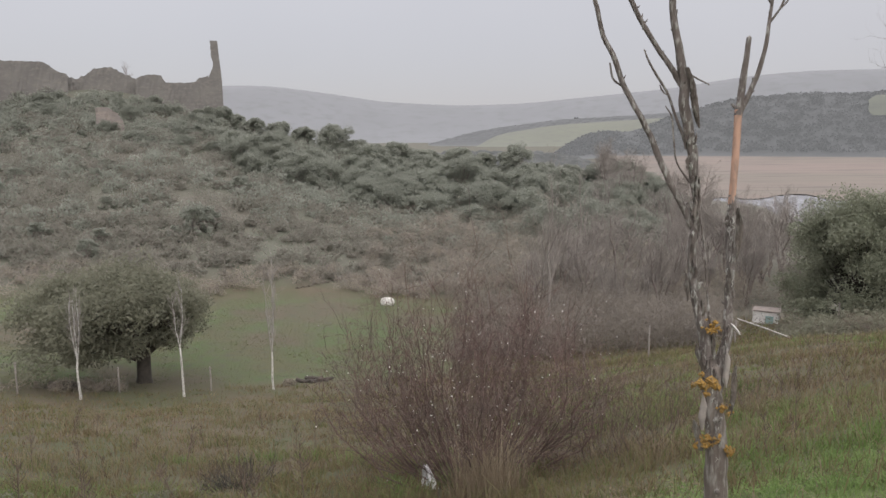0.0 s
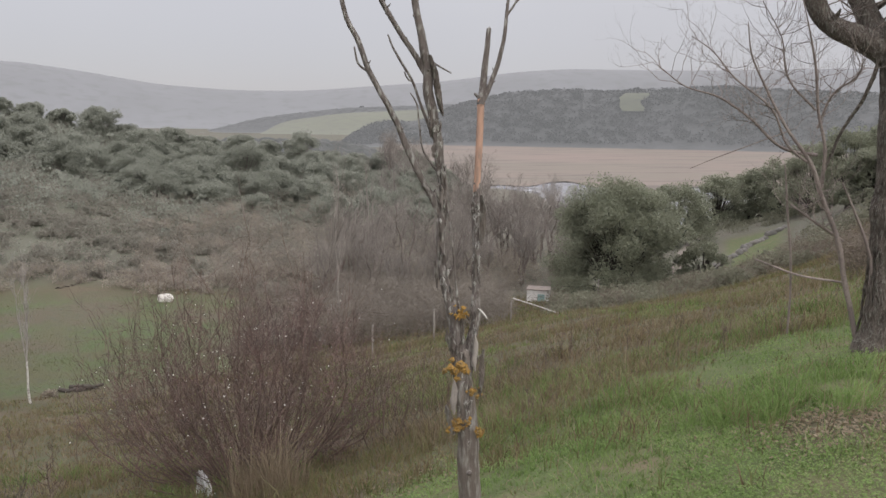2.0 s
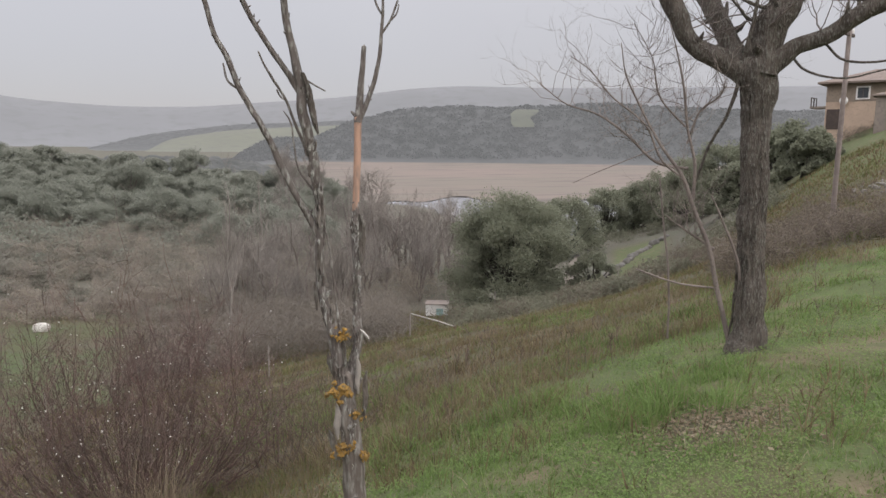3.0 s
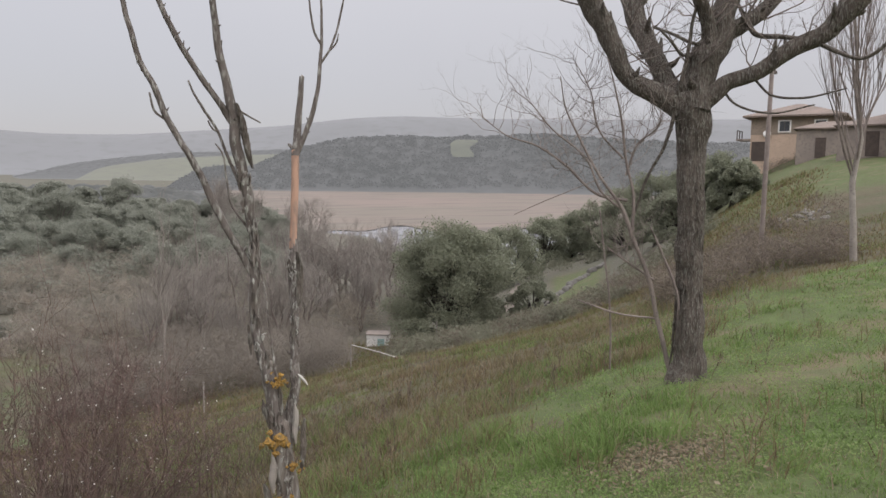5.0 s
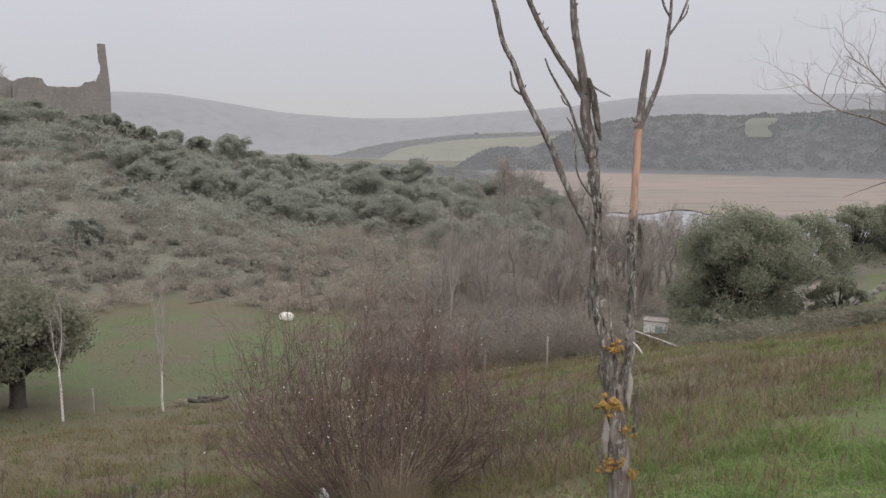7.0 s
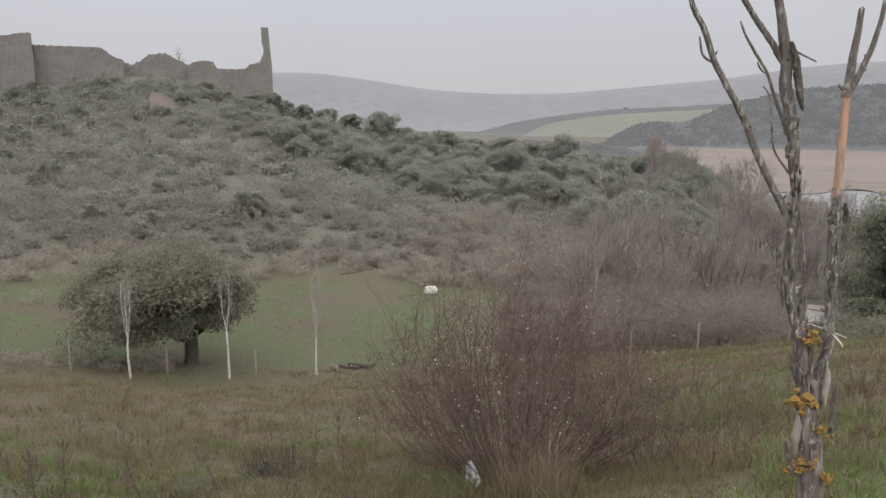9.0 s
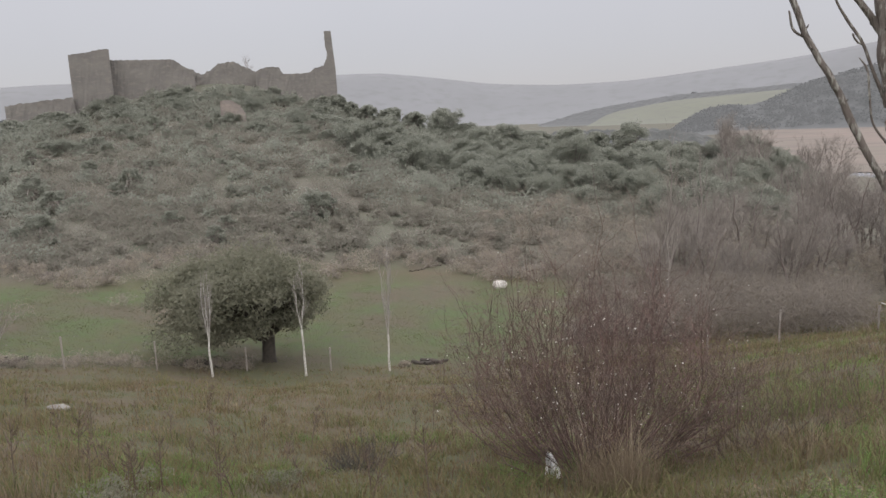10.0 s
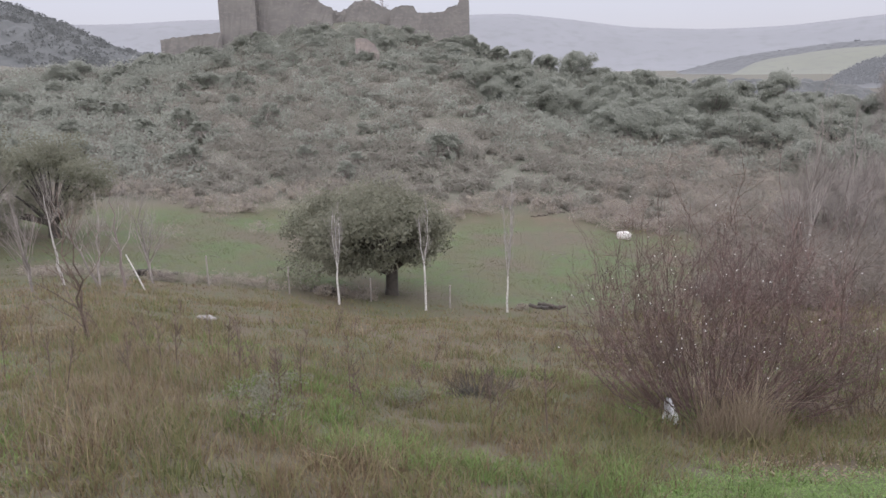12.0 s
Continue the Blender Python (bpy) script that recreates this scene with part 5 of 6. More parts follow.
limb(dead, "limb", AZD, ((0.113, 2.62, 0.0125), (0.152, 2.709, 0.0123), (0.181, 2.804, 0.0109), (0.205, 2.911, 0.0096), (0.212, 3.0, 0.0086), (0.22, 3.09, 0.0076), (0.222, 3.181, 0.0063), (0.217, 3.33, 0.0048)), M_DEADWOOD, 0.02, 8, seed=9, knobs=8, back_lean=LEAN_B)
for k, (pts, tb) in enumerate((
        (((0.219, 3.085, 0.005), (0.193, 3.132, 0.005), (0.177, 3.209, 0.0048), (0.165, 3.32, 0.0034)), LEAN_B),
        (((0.212, 3.0, 0.0063), (0.25, 3.057, 0.005), (0.279, 3.13, 0.005), (0.302, 3.221, 0.0048), (0.325, 3.33, 0.0034)), LEAN_B),
        (((0.255, 3.062, 0.0038), (0.284, 3.097, 0.0036), (0.293, 3.136, 0.0025)), LEAN_B),
        (((-0.10, 2.47, 0.0068), (-0.154, 2.6, 0.0055), (-0.186, 2.689, 0.0052), (-0.243, 2.782, 0.005), (-0.274, 2.835, 0.0039), (-0.294, 2.883, 0.0033)), LEAN_A),
        (((-0.08, 2.31, 0.0048), (-0.14, 2.40, 0.0041), (-0.158, 2.515, 0.0039), (-0.176, 2.612, 0.0036), (-0.196, 2.641, 0.0026)), LEAN_A),
        (((-0.375, 2.728, 0.0056), (-0.42, 2.758, 0.0052), (-0.439, 2.832, 0.0036)), LEAN_A),
        (((0.113, 2.612, 0.0085), (0.077, 2.652, 0.0064)), LEAN_B),
        (((-0.122, 2.783, 0.0042), (-0.069, 2.752, 0.0039), (-0.022, 2.727, 0.003)), LEAN_A),
        (((-0.186, 2.689, 0.0042), (-0.207, 2.70, 0.0036), (-0.222, 2.73, 0.003)), LEAN_A))):
    limb(dead, "twig", AZD, pts, M_DEADWOOD, 0.015, 6, seed=20 + k, back_lean=tb)


def flake(parent, pts, az, seed, material=M_DEADWOOD, front=-0.03, label="", name="bark_flake"):
    """A curled slab of loose bark: across, up and half width."""
    rng = np.random.default_rng(seed)
    a = radians(az)
    lat, back = np.array([math.cos(a), -math.sin(a), 0]), np.array([math.sin(a), math.cos(a), 0])
    line = smooth_line(np.array([(p[0], 0, p[1], p[2]) for p in pts]), 0.012)
    v = []
    for i, (x, _, z, w) in enumerate(line):
        w *= 1 + rng.uniform(-0.15, 0.15)
        for u, dz in ((-1, 0.004), (-0.4, -0.004), (0.4, -0.006), (1, 0.002)):
            v.append(lat * (x + u * w) + back * (front + dz + float(np.interp(z, *LEAN_A))) + np.array([0, 0, z]))
        for u, dz in ((1, 0.008), (0.4, 0.002), (-0.4, 0.003), (-1, 0.01)):
            v.append(lat * (x + u * w) + back * (front + dz + float(np.interp(z, *LEAN_A))) + np.array([0, 0, z]))
    n = len(line)
    q = [(i * 8 + k, i * 8 + (k + 1) % 8, (i + 1) * 8 + (k + 1) % 8, (i + 1) * 8 + k) for i in range(n - 1) for k in range(8)]
    for c in (0, (n - 1) * 8):
        q += [(c, c + 1, c + 6, c + 7), (c + 1, c + 2, c + 5, c + 6), (c + 2, c + 3, c + 4, c + 5)]
    g = Geo()
    g.add(np.array(v), q)
    return g.part(name, material, parent, label)


flake(dead, ((-0.112, 2.80, 0.006), (-0.095, 2.75, 0.012), (-0.078, 2.66, 0.0145), (-0.06, 2.57, 0.009), (-0.052, 2.545, 0.003)), AZD, 1, M_BARK, label="dark hanging slab of loose bark")
flake(dead, ((0.118, 2.21, 0.006), (0.125, 2.17, 0.012), (0.128, 2.10, 0.014), (0.124, 2.02, 0.010), (0.122, 1.99, 0.003)), AZD, 2, M_BARK, label="dark hanging slab of loose bark")
flake(dead, ((0.018, 1.16, 0.014), (0.005, 1.22, 0.016), (-0.008, 1.27, 0.012), (-0.016, 1.295, 0.004)), AZD, 3, M_BARK, front=-0.045)
flake(dead, ((0.13, 1.33, 0.006), (0.14, 1.42, 0.012), (0.138, 1.49, 0.010), (0.145, 1.54, 0.003)), AZD, 4, M_BARK)
flake(dead, ((0.02, 1.42, 0.01), (0.012, 1.52, 0.014), (-0.015, 1.58, 0.01), (-0.02, 1.62, 0.003)), AZD, 5, M_BARK)
flake(dead, ((-0.066, 1.80, 0.004), (-0.072, 1.88, 0.008), (-0.078, 1.92, 0.003)), AZD, 6, M_BARK)


for k, (u, v, h, w) in enumerate(((0.02, 1.33, 0.16, 0.014), (0.045, 1.60, 0.15, 0.012), (-0.005, 1.74, 0.14, 0.011), (0.108, 1.52, 0.16, 0.012), (0.085, 1.36, 0.12, 0.012), (-0.06, 2.0, 0.16, 0.009), (-0.052, 2.2, 0.1, 0.008), (0.1, 1.9, 0.12, 0.009), (0.06, 1.46, 0.12, 0.013))):
    flake(dead, ((u, v - h / 2, w * 0.4), (u - 0.003, v - h / 6, w), (u + 0.002, v + h / 5, w * 0.9), (u - 0.005, v + h / 2, w * 0.2)), AZD, 40 + k, M_BARK if k % 3 else M_GREYTWIG, front=-0.036 if v < 1.5 else -0.022)


# loose plates of peeling bark and pale lichen spots round the trunk and stems
rng = np.random.default_rng(46)
spine_a, spine_b = ((1.0, 1.25, 1.4, 1.59, 1.8, 2.0, 2.25, 2.5, 2.75), (0.09, 0.077, 0.058, 0.026, -0.03, -0.06, -0.05, -0.088, -0.126)), ((1.45, 1.57, 1.79, 2.12, 2.25), (0.07, 0.091, 0.106, 0.095, 0.097))
for k in range(130):
    spine = spine_a if k % 3 else spine_b
    v = rng.uniform(1.12, 2.7) if k % 3 else rng.uniform(1.5, 2.2)
    r = float(np.interp(v, (1.0, 1.5, 1.75, 2.7), (0.042, 0.034, 0.022, 0.02))) * (1 if k % 3 else 0.85)
    u = rng.uniform(-0.9, 0.9)
    x = float(np.interp(v, *spine)) + u * r
    lift = 0.0 if k % 3 else float(np.interp(v, *LEAN_B) - np.interp(v, *LEAN_A))
    pale = rng.random() < 0.42
    h, w = (rng.uniform(0.012, 0.035), rng.uniform(0.0025, 0.006)) if pale else (rng.uniform(0.025, 0.085), rng.uniform(0.004, 0.011))
    flake(dead, ((x, v - h / 2, w * 0.5), (x + rng.normal(0, 0.003), v - h / 6, w), (x + rng.normal(0, 0.003), v + h / 5, w * 0.8), (x + rng.normal(0, 0.006), v + h / 2, w * 0.25)), AZD, 300 + k,
          M_CRUST if pale else M_PEEL, front=lift - r * math.sqrt(1 - u * u) - 0.004, name="lichen_spot" if pale else "bark_flake")


def lichen(parent, u, v, r, seed, tall=0.9):
    rng = np.random.default_rng(seed)
    a = radians(AZD)
    lat, back = np.array([math.cos(a), -math.sin(a), 0]), np.array([math.sin(a), math.cos(a), 0])
    g = Geo()
    c = lat * u + back * (float(np.interp(v, *LEAN_A)) - 0.045) + np.array([0, 0, v])
    for _ in range(26):
        o = lat * rng.normal(0, r * 0.5) + np.array([0, 0, rng.normal(0, r * tall * 0.5)]) + back * rng.uniform(-0.012, 0.02)
        s = r * rng.uniform(0.18, 0.42)
        d = rng.normal(0, 1, (6, 3)) * 0.25 + np.array([(1, 0, 0), (-1, 0, 0), (0, 1, 0), (0, -1, 0), (0, 0, 1), (0, 0, -1)])
        g.add(c + o + d * s, None, [(0, 2, 4), (2, 1, 4), (1, 3, 4), (3, 0, 4), (2, 0, 5), (1, 2, 5), (3, 1, 5), (0, 3, 5)])
    g.part("lichen_patch", M_LICHEN, parent, "orange lichen crust")


for k, (u, v, r) in enumerate(((0.042, 1.69, 0.032), (0.03, 1.445, 0.05), (0.022, 1.20, 0.038), (0.10, 1.352, 0.026), (0.078, 1.215, 0.022), (0.136, 1.175, 0.024))):
    lichen(dead, u, v, r, 30 + k)
g = Geo()
a = radians(AZD)
kn = np.array([math.cos(a) * 0.093 - math.sin(a) * 0.078, -math.sin(a) * 0.093 - math.cos(a) * 0.078, 0.985])
tube(g, [kn, kn - np.array([math.sin(a), math.cos(a), 0]) * 0.014, kn - np.array([math.sin(a), math.cos(a), 0]) * 0.018], [0.014, 0.011, 0.006], 10)
g.part("knot", M_DEADWOOD, dead, smooth=True)


# ---- the pollarded tree and the sapling before it ----
BIG = (6.75, 6.1, -0.62)
AZB = 47.9
big = thing("pollarded_tree", BIG, "old pollarded tree with rough lichened bark and bare crooked limbs", "tree")
limb(big, "trunk", AZB, ((0.055, -0.35, 0.27), (0.05, -0.1, 0.215), (0.045, 0.1, 0.185), (0.04, 0.249, 0.162), (0.03, 0.757, 0.14), (0.022, 1.32, 0.132), (0.012, 1.936, 0.132), (-0.012, 2.542, 0.143), (-0.024, 2.9, 0.175), (-0.02, 3.08, 0.18)), M_BARK, 0.05, 26, rough=0.06, seed=41)
rng = np.random.default_rng(43)
ridges = Geo()
for k in range(170):
    th, z0, hh = rng.uniform(0, 2 * np.pi), rng.uniform(-0.05, 2.7), rng.uniform(0.12, 0.4)
    z = np.linspace(z0, z0 + hh, 5)
    r = np.interp(z, (-0.1, 0.1, 0.25, 0.76, 1.94, 2.54, 3.0), (0.215, 0.185, 0.162, 0.14, 0.132, 0.143, 0.178)) + 0.002
    a = th + rng.normal(0, 0.05, 5)
    cx = np.interp(z, (0, 1.9, 2.9), (0.045, 0.012, -0.024))
    ca, sa = math.cos(radians(AZB)), math.sin(radians(AZB))
    tube(ridges, np.stack([cx * ca + r * np.cos(a), -cx * sa + r * np.sin(a), z], 1), rng.uniform(0.006, 0.014) * np.array([0.3, 1, 1.1, 0.9, 0.3]), 5)
tagged(ridges.part("bark_ridges", M_BARK, big), kind="stuff")
big_limbs = (
    ((( -0.06, 2.9, 0.15), (-0.396, 3.132, 0.1066), (-0.616, 3.23, 0.0933), (-0.849, 3.582, 0.0999), (-1.018, 3.903, 0.11), (-1.154, 4.16, 0.118), (-1.292, 4.45, 0.10)), -0.3),
    (((-0.08, 2.92, 0.16), (-0.356, 3.349, 0.1132), (-0.53, 3.696, 0.1132), (-0.665, 4.011, 0.124), (-0.783, 4.357, 0.12)), 0.5),
    (((-0.028, 2.95, 0.19), (0.073, 3.4, 0.1732), (0.192, 3.73, 0.1665), (0.282, 4.025, 0.1332), (0.358, 4.347, 0.1066)), 0.1),
    (((0.12, 3.55, 0.10), (0.093, 3.854, 0.0733), (0.012, 4.099, 0.0666), (-0.088, 4.345, 0.06)), -0.3),
    (((0.21, 3.74, 0.10), (0.483, 3.897, 0.08), (0.699, 4.063, 0.0733), (0.853, 4.287, 0.0666)), 0.35),
    (((0.0, 2.97, 0.14), (0.287, 3.212, 0.09), (0.626, 3.325, 0.0833), (0.948, 3.553, 0.09), (1.213, 3.689, 0.0966), (1.363, 3.856, 0.113), (1.483, 4.05, 0.124), (1.558, 4.272, 0.10)), -0.35),
)
for k, (pts, dp) in enumerate(big_limbs):
    limb(big, "limb", AZB, pts, M_BARK, 0.05, 14, depth=dp, rough=0.09, seed=50 + k, knobs=12)
for k, (pts, dp) in enumerate((
        (((0.453, 3.928, 0.0333), (0.577, 3.726, 0.03), (0.831, 3.675, 0.0266), (1.109, 3.606, 0.0266), (1.332, 3.482, 0.0233), (1.549, 3.401, 0.02), (1.749, 3.543, 0.02), (1.837, 3.778, 0.0167), (1.866, 4.113, 0.014)), -0.5),
        (((0.60, 3.26, 0.0145), (0.751, 3.083, 0.0133), (1.032, 3.031, 0.0125), (1.408, 3.102, 0.008)), -0.4),
        (((0.30, 3.14, 0.0145), (0.40, 3.01, 0.0135), (0.531, 2.935, 0.0123), (0.762, 2.885, 0.01), (1.146, 2.959, 0.007)), -0.3),
        (((0.178, 3.67, 0.0233), (-0.027, 3.647, 0.02), (-0.27, 3.748, 0.0167), (-0.454, 3.804, 0.0137)), -0.3),
        (((0.125, 3.55, 0.02), (-0.141, 3.528, 0.0167), (-0.266, 3.655, 0.0133), (-0.393, 3.783, 0.01)), -0.35),
        (((-0.62, 1.7, 0.012), (-0.47, 2.2, 0.015), (-0.3, 2.55, 0.018), (-0.18, 3.1, 0.02), (-0.105, 3.493, 0.02), (-0.064, 3.841, 0.018), (0.001, 4.15, 0.016)), -0.2))):
    limb(big, "branch", AZB, pts, M_BARK, 0.04, 8, depth=dp, rough=0.08, seed=60 + k, knobs=3)
rng = np.random.default_rng(66)
g = Geo()
lat, back = np.array([math.cos(radians(AZB)), -math.sin(radians(AZB)), 0]), np.array([math.sin(radians(AZB)), math.cos(radians(AZB)), 0])
for pts, dp in big_limbs:
    line = smooth_line(on_plane(AZB, pts, dp), 0.08)
    for _ in range(15):
        i = rng.integers(len(line) // 4, len(line))
        w = lat * rng.normal(0, 0.8) + back * rng.normal(0, 0.5) + np.array([0, 0, rng.uniform(0.1, 1.1)])
        grow(g, rng, line[i, :3], w, rng.uniform(0.4, 1.1), rng.uniform(0.006, 0.014), 2, 3, 0.6, 0.12, 0.22, 4, 0.55, 5)
tagged(g.part("twig_growth", M_TWIG, big), kind="stuff")

sap = thing("sapling", BIG, "leafless thin sapling with curling twigs beside the pollarded tree", "sapling")
sap_lines = (
    (((-0.127, -0.05, 0.030), (-0.294, 0.594, 0.029), (-0.394, 1.034, 0.028), (-0.593, 1.531, 0.0255), (-0.695, 1.812, 0.022), (-0.968, 2.215, 0.0165), (-1.21, 2.656, 0.0125), (-1.353, 2.974, 0.009), (-1.402, 3.291, 0.005)), -0.5),
    (((-0.615, 1.593, 0.0235), (-0.609, 1.973, 0.0195), (-0.708, 2.41, 0.0168), (-0.765, 2.844, 0.0145), (-0.848, 3.215, 0.009), (-0.924, 3.493, 0.005)), -0.3),
    (((-0.679, 1.939, 0.019), (-0.986, 1.991, 0.0165), (-1.381, 2.334, 0.0145), (-1.716, 2.556, 0.012), (-2.053, 2.666, 0.008), (-2.336, 2.885, 0.005)), -0.3),
    (((-0.701, 1.811, 0.0165), (-0.957, 2.024, 0.0134), (-1.134, 2.403, 0.012), (-1.532, 2.752, 0.009), (-1.773, 3.043, 0.006), (-1.957, 3.176, 0.004)), -0.5),
    (((-0.805, -0.05, 0.0134), (-0.82, 0.669, 0.0134), (-0.902, 1.318, 0.012), (-0.964, 1.832, 0.008)), -0.2),
    (((-0.353, 1.038, 0.0168), (-0.635, 1.24, 0.0134), (-0.859, 1.418, 0.009)), -0.3),
    (((-0.294, 0.594, 0.0134), (-0.72, 0.647, 0.012), (-1.168, 0.802, 0.007)), -0.3),
    (((-0.738, 2.409, 0.012), (-1.031, 2.751, 0.0095), (-1.116, 3.159, 0.006), (-1.323, 3.539, 0.004)), -0.2),
    (((-0.708, 2.222, 0.0125), (-0.572, 2.598, 0.011), (-0.379, 2.751, 0.008), (-0.332, 2.903, 0.005)), -0.2),
    (((-0.08, 0.3, 0.0168), (-0.08, 0.871, 0.0158), (-0.258, 1.362, 0.0124), (-0.395, 1.669, 0.008)), -0.4),
    (((-0.95, 2.2, 0.007), (-1.3, 2.05, 0.006), (-1.75, 1.85, 0.005), (-1.95, 1.75, 0.003)), -0.2),
)
fine = Geo()
for k, (pts, dp) in enumerate(sap_lines):
    limb(sap, "stem" if k < 2 else "branch", AZB, pts, M_TWIG, 0.06, 7, depth=dp, rough=0.08, seed=70 + k)
    if k in (4, 6, 9, 10):
        continue
    line = smooth_line(on_plane(AZB, pts, dp), 0.08)
    for _ in range(22):
        i = rng.integers(len(line) // 3, len(line))
        w = lat * rng.normal(-0.15, 0.7) + back * rng.normal(0, 0.5) + np.array([0, 0, rng.uniform(0.0, 1.0)])
        grow(fine, rng, line[i, :3], w, rng.uniform(0.3, 0.8), 0.0042, 2, 3, 0.7, 0.16, 0.34, 3, 0.6, 5)
tagged(fine.part("twig_growth", M_TWIG, sap), kind="stuff")


# ---- shrubs ----
def bare_shrub(where, label, height, spread, stems, seed, material, level=2, kids=7, thick=0.012, name="shrub", shrink=0.42, specks=0):
    """A leafless shrub: many stems fanning from one base, each with fine twigs."""
    rng = np.random.default_rng(seed)
    e = thing(name, where, label, "shrub")
    t = Geo()
    for k in range(stems):
        g = Geo()
        a, r = k * 2.39996 + rng.normal(0, 0.15), math.sqrt((k + rng.uniform(0, 1)) / stems)
        b = np.array([math.cos(a), math.sin(a), 0]) * r
        start = b * spread * 0.38
        start[2] = float(land(where[0] + start[0], where[1] + start[1])) - where[2] - 0.05
        end = b * spread * rng.uniform(0.8, 1.1) + np.array([0, 0, height * (1.02 - 0.42 * r * r) * rng.uniform(0.72, 1.03)])
        n = 8
        f = np.linspace(0, 1, n)[:, None]
        pts = start + (end - start) * f + b * 0.2 * spread * np.sin(f * 3.14) + np.cumsum(rng.normal(0, 0.085 * height / 2.5, (n, 3)), 0) * f
        tube(g, pts, thick * np.linspace(1, 0.25, n) * rng.uniform(0.6, 1.2), 5)
        g.part("stem", material, e)
        for _ in range(kids):
            x = rng.uniform(0.2, 0.98) * (n - 1)
            i = min(int(x), n - 2)
            s = pts[i] + (pts[i + 1] - pts[i]) * (x - i)
            w = (pts[i + 1] - pts[i]) / np.linalg.norm(pts[i + 1] - pts[i]) + rng.normal(0, 0.62, 3)
            grow(t, rng, s, w, height * rng.uniform(0.12, 0.3), thick * 0.3, level - 1, 5, 0.9, 0.03, 0.3, 3, shrink, 4)
    # tiny pale flakes set on the twigs in place of bright raindrops
    if specks:
        tips = np.concatenate(t.v)
        tips = tips[tips[:, 2] > 0.3 * height]
        b = Geo()
        for p in tips[rng.integers(0, len(tips), specks)]:
            leaves(b, rng, p, (0.006, 0.006, 0.006), 3, rng.uniform(0.007, 0.014), 0.5, 0.8)
        tagged(b.part("twig_specks", M_PALESPECK, e, "small pale specks on the twigs, standing for raindrops"), kind="stuff")
    tagged(t.part("twig_growth", material, e), kind="stuff")
    return e


M_PALESPECK = blades("pale_speck", [(0.55, 0.53, 0.48), (0.68, 0.66, 0.62), (0.42, 0.38, 0.32)])
BUSH = spot(2.5, 10.4)
bare_shrub(BUSH, "large leafless shrub with dense reddish-brown stems", 3.0, 2.1, 150, 81, M_REDTWIG, level=2, kids=18, thick=0.011, specks=260)
for az, d, h, sp, n, s in ((17.5, 11.0, 1.15, 0.9, 26, 83), (12.6, 10.2, 1.9, 1.35, 40, 183), (15.8, 9.6, 1.0, 1.0, 24, 185), (21.5, 12.0, 1.0, 0.9, 22, 84), (13.5, 12.5, 1.2, 1.0, 26, 85), (-16.0, 11.6, 0.5, 0.75, 60, 86), (36.2, 10.5, 0.35, 0.4, 14, 87), (27, 14, 0.9, 0.8, 18, 88), (-17.3, 11.2, 0.45, 0.6, 50, 186), (19.5, 15, 1.0, 0.9, 20, 401), (24, 11, 0.6, 0.5, 12, 402), (15.5, 17, 1.1, 1.0, 22, 403), (30, 17, 0.8, 0.8, 16, 404), (33, 12, 0.5, 0.4, 10, 405), (22.5, 20, 1.0, 1.0, 20, 406), (38.5, 15, 0.7, 0.6, 14, 407), (28.5, 23, 1.0, 1.1, 18, 408), (42, 11.5, 0.5, 0.4, 10, 409), (12, 20, 0.9, 0.9, 16, 410), (35, 21, 0.8, 0.9, 14, 411)):
    bare_shrub(spot(az, d), "low leafless brown shrub in rough grass", h, sp, n, s, M_OAKBARK if s in (86, 186) else M_WEED if s % 2 else M_REDTWIG, kids=5, thick=0.006)
for az, d, h, s in ((-35.4, 6.9, 0.55, 91), (-33.5, 8.2, 0.4, 92), (-23, 9.5, 0.35, 93)):
    e = bare_shrub(spot(az, d), "small grey-green shrub in rough grass", h, 0.32, 18, s, M_WEED, kids=5, thick=0.005)
    lv = Geo()
    rr = np.random.default_rng(s)
    for _ in range(14):
        leaves(lv, rr, (rr.normal(0, 0.17), rr.normal(0, 0.17), h * rr.uniform(0.4, 0.95)), (0.1, 0.1, 0.08), 40, 0.016)
    lv.part("foliage", M_OAKLEAF, e)


# ---- dry weeds ----
def dry_weed(where, h, seed):
    rng = np.random.default_rng(seed)
    e = thing("dry_weed", where, "dead brown weed stalk with short side spikes", "weed", "dead weed stalks")
    g = Geo()
    tx, ty = rng.normal(0, 0.08 * h), rng.normal(0, 0.08 * h)
    pts = [(0, 0, -0.05), (tx * 0.3, ty * 0.3, h * 0.4), (tx, ty, h)]
    tube(g, pts, [0.009, 0.007, 0.003], 5)
    g.part("stalk", M_WEED, e)
    t = Geo()
    for _ in range(22):
        f = rng.uniform(0.35, 1.0)
        a = rng.uniform(0, 6.28)
        s = np.array([tx * f, ty * f, h * f])
        w = np.array([math.cos(a), math.sin(a), 1.1])
        L = h * 0.22 * (1.25 - f) + 0.02
        tube(t, [s, s + w * L * 0.5, s + w * L * 0.75 + np.array([0, 0, L * 0.3])], [0.003, 0.0042, 0.002], 4)
    tagged(t.part("seed_head", M_WEED, e), kind="stuff")
    return e


weeds = [dry_weed(spot(-40.8, 9.6), 0.85, 1), dry_weed(spot(-27.5, 9.6), 0.95, 2), dry_weed(spot(-31.5, 9.2), 0.8, 3)]
rng = np.random.default_rng(101)
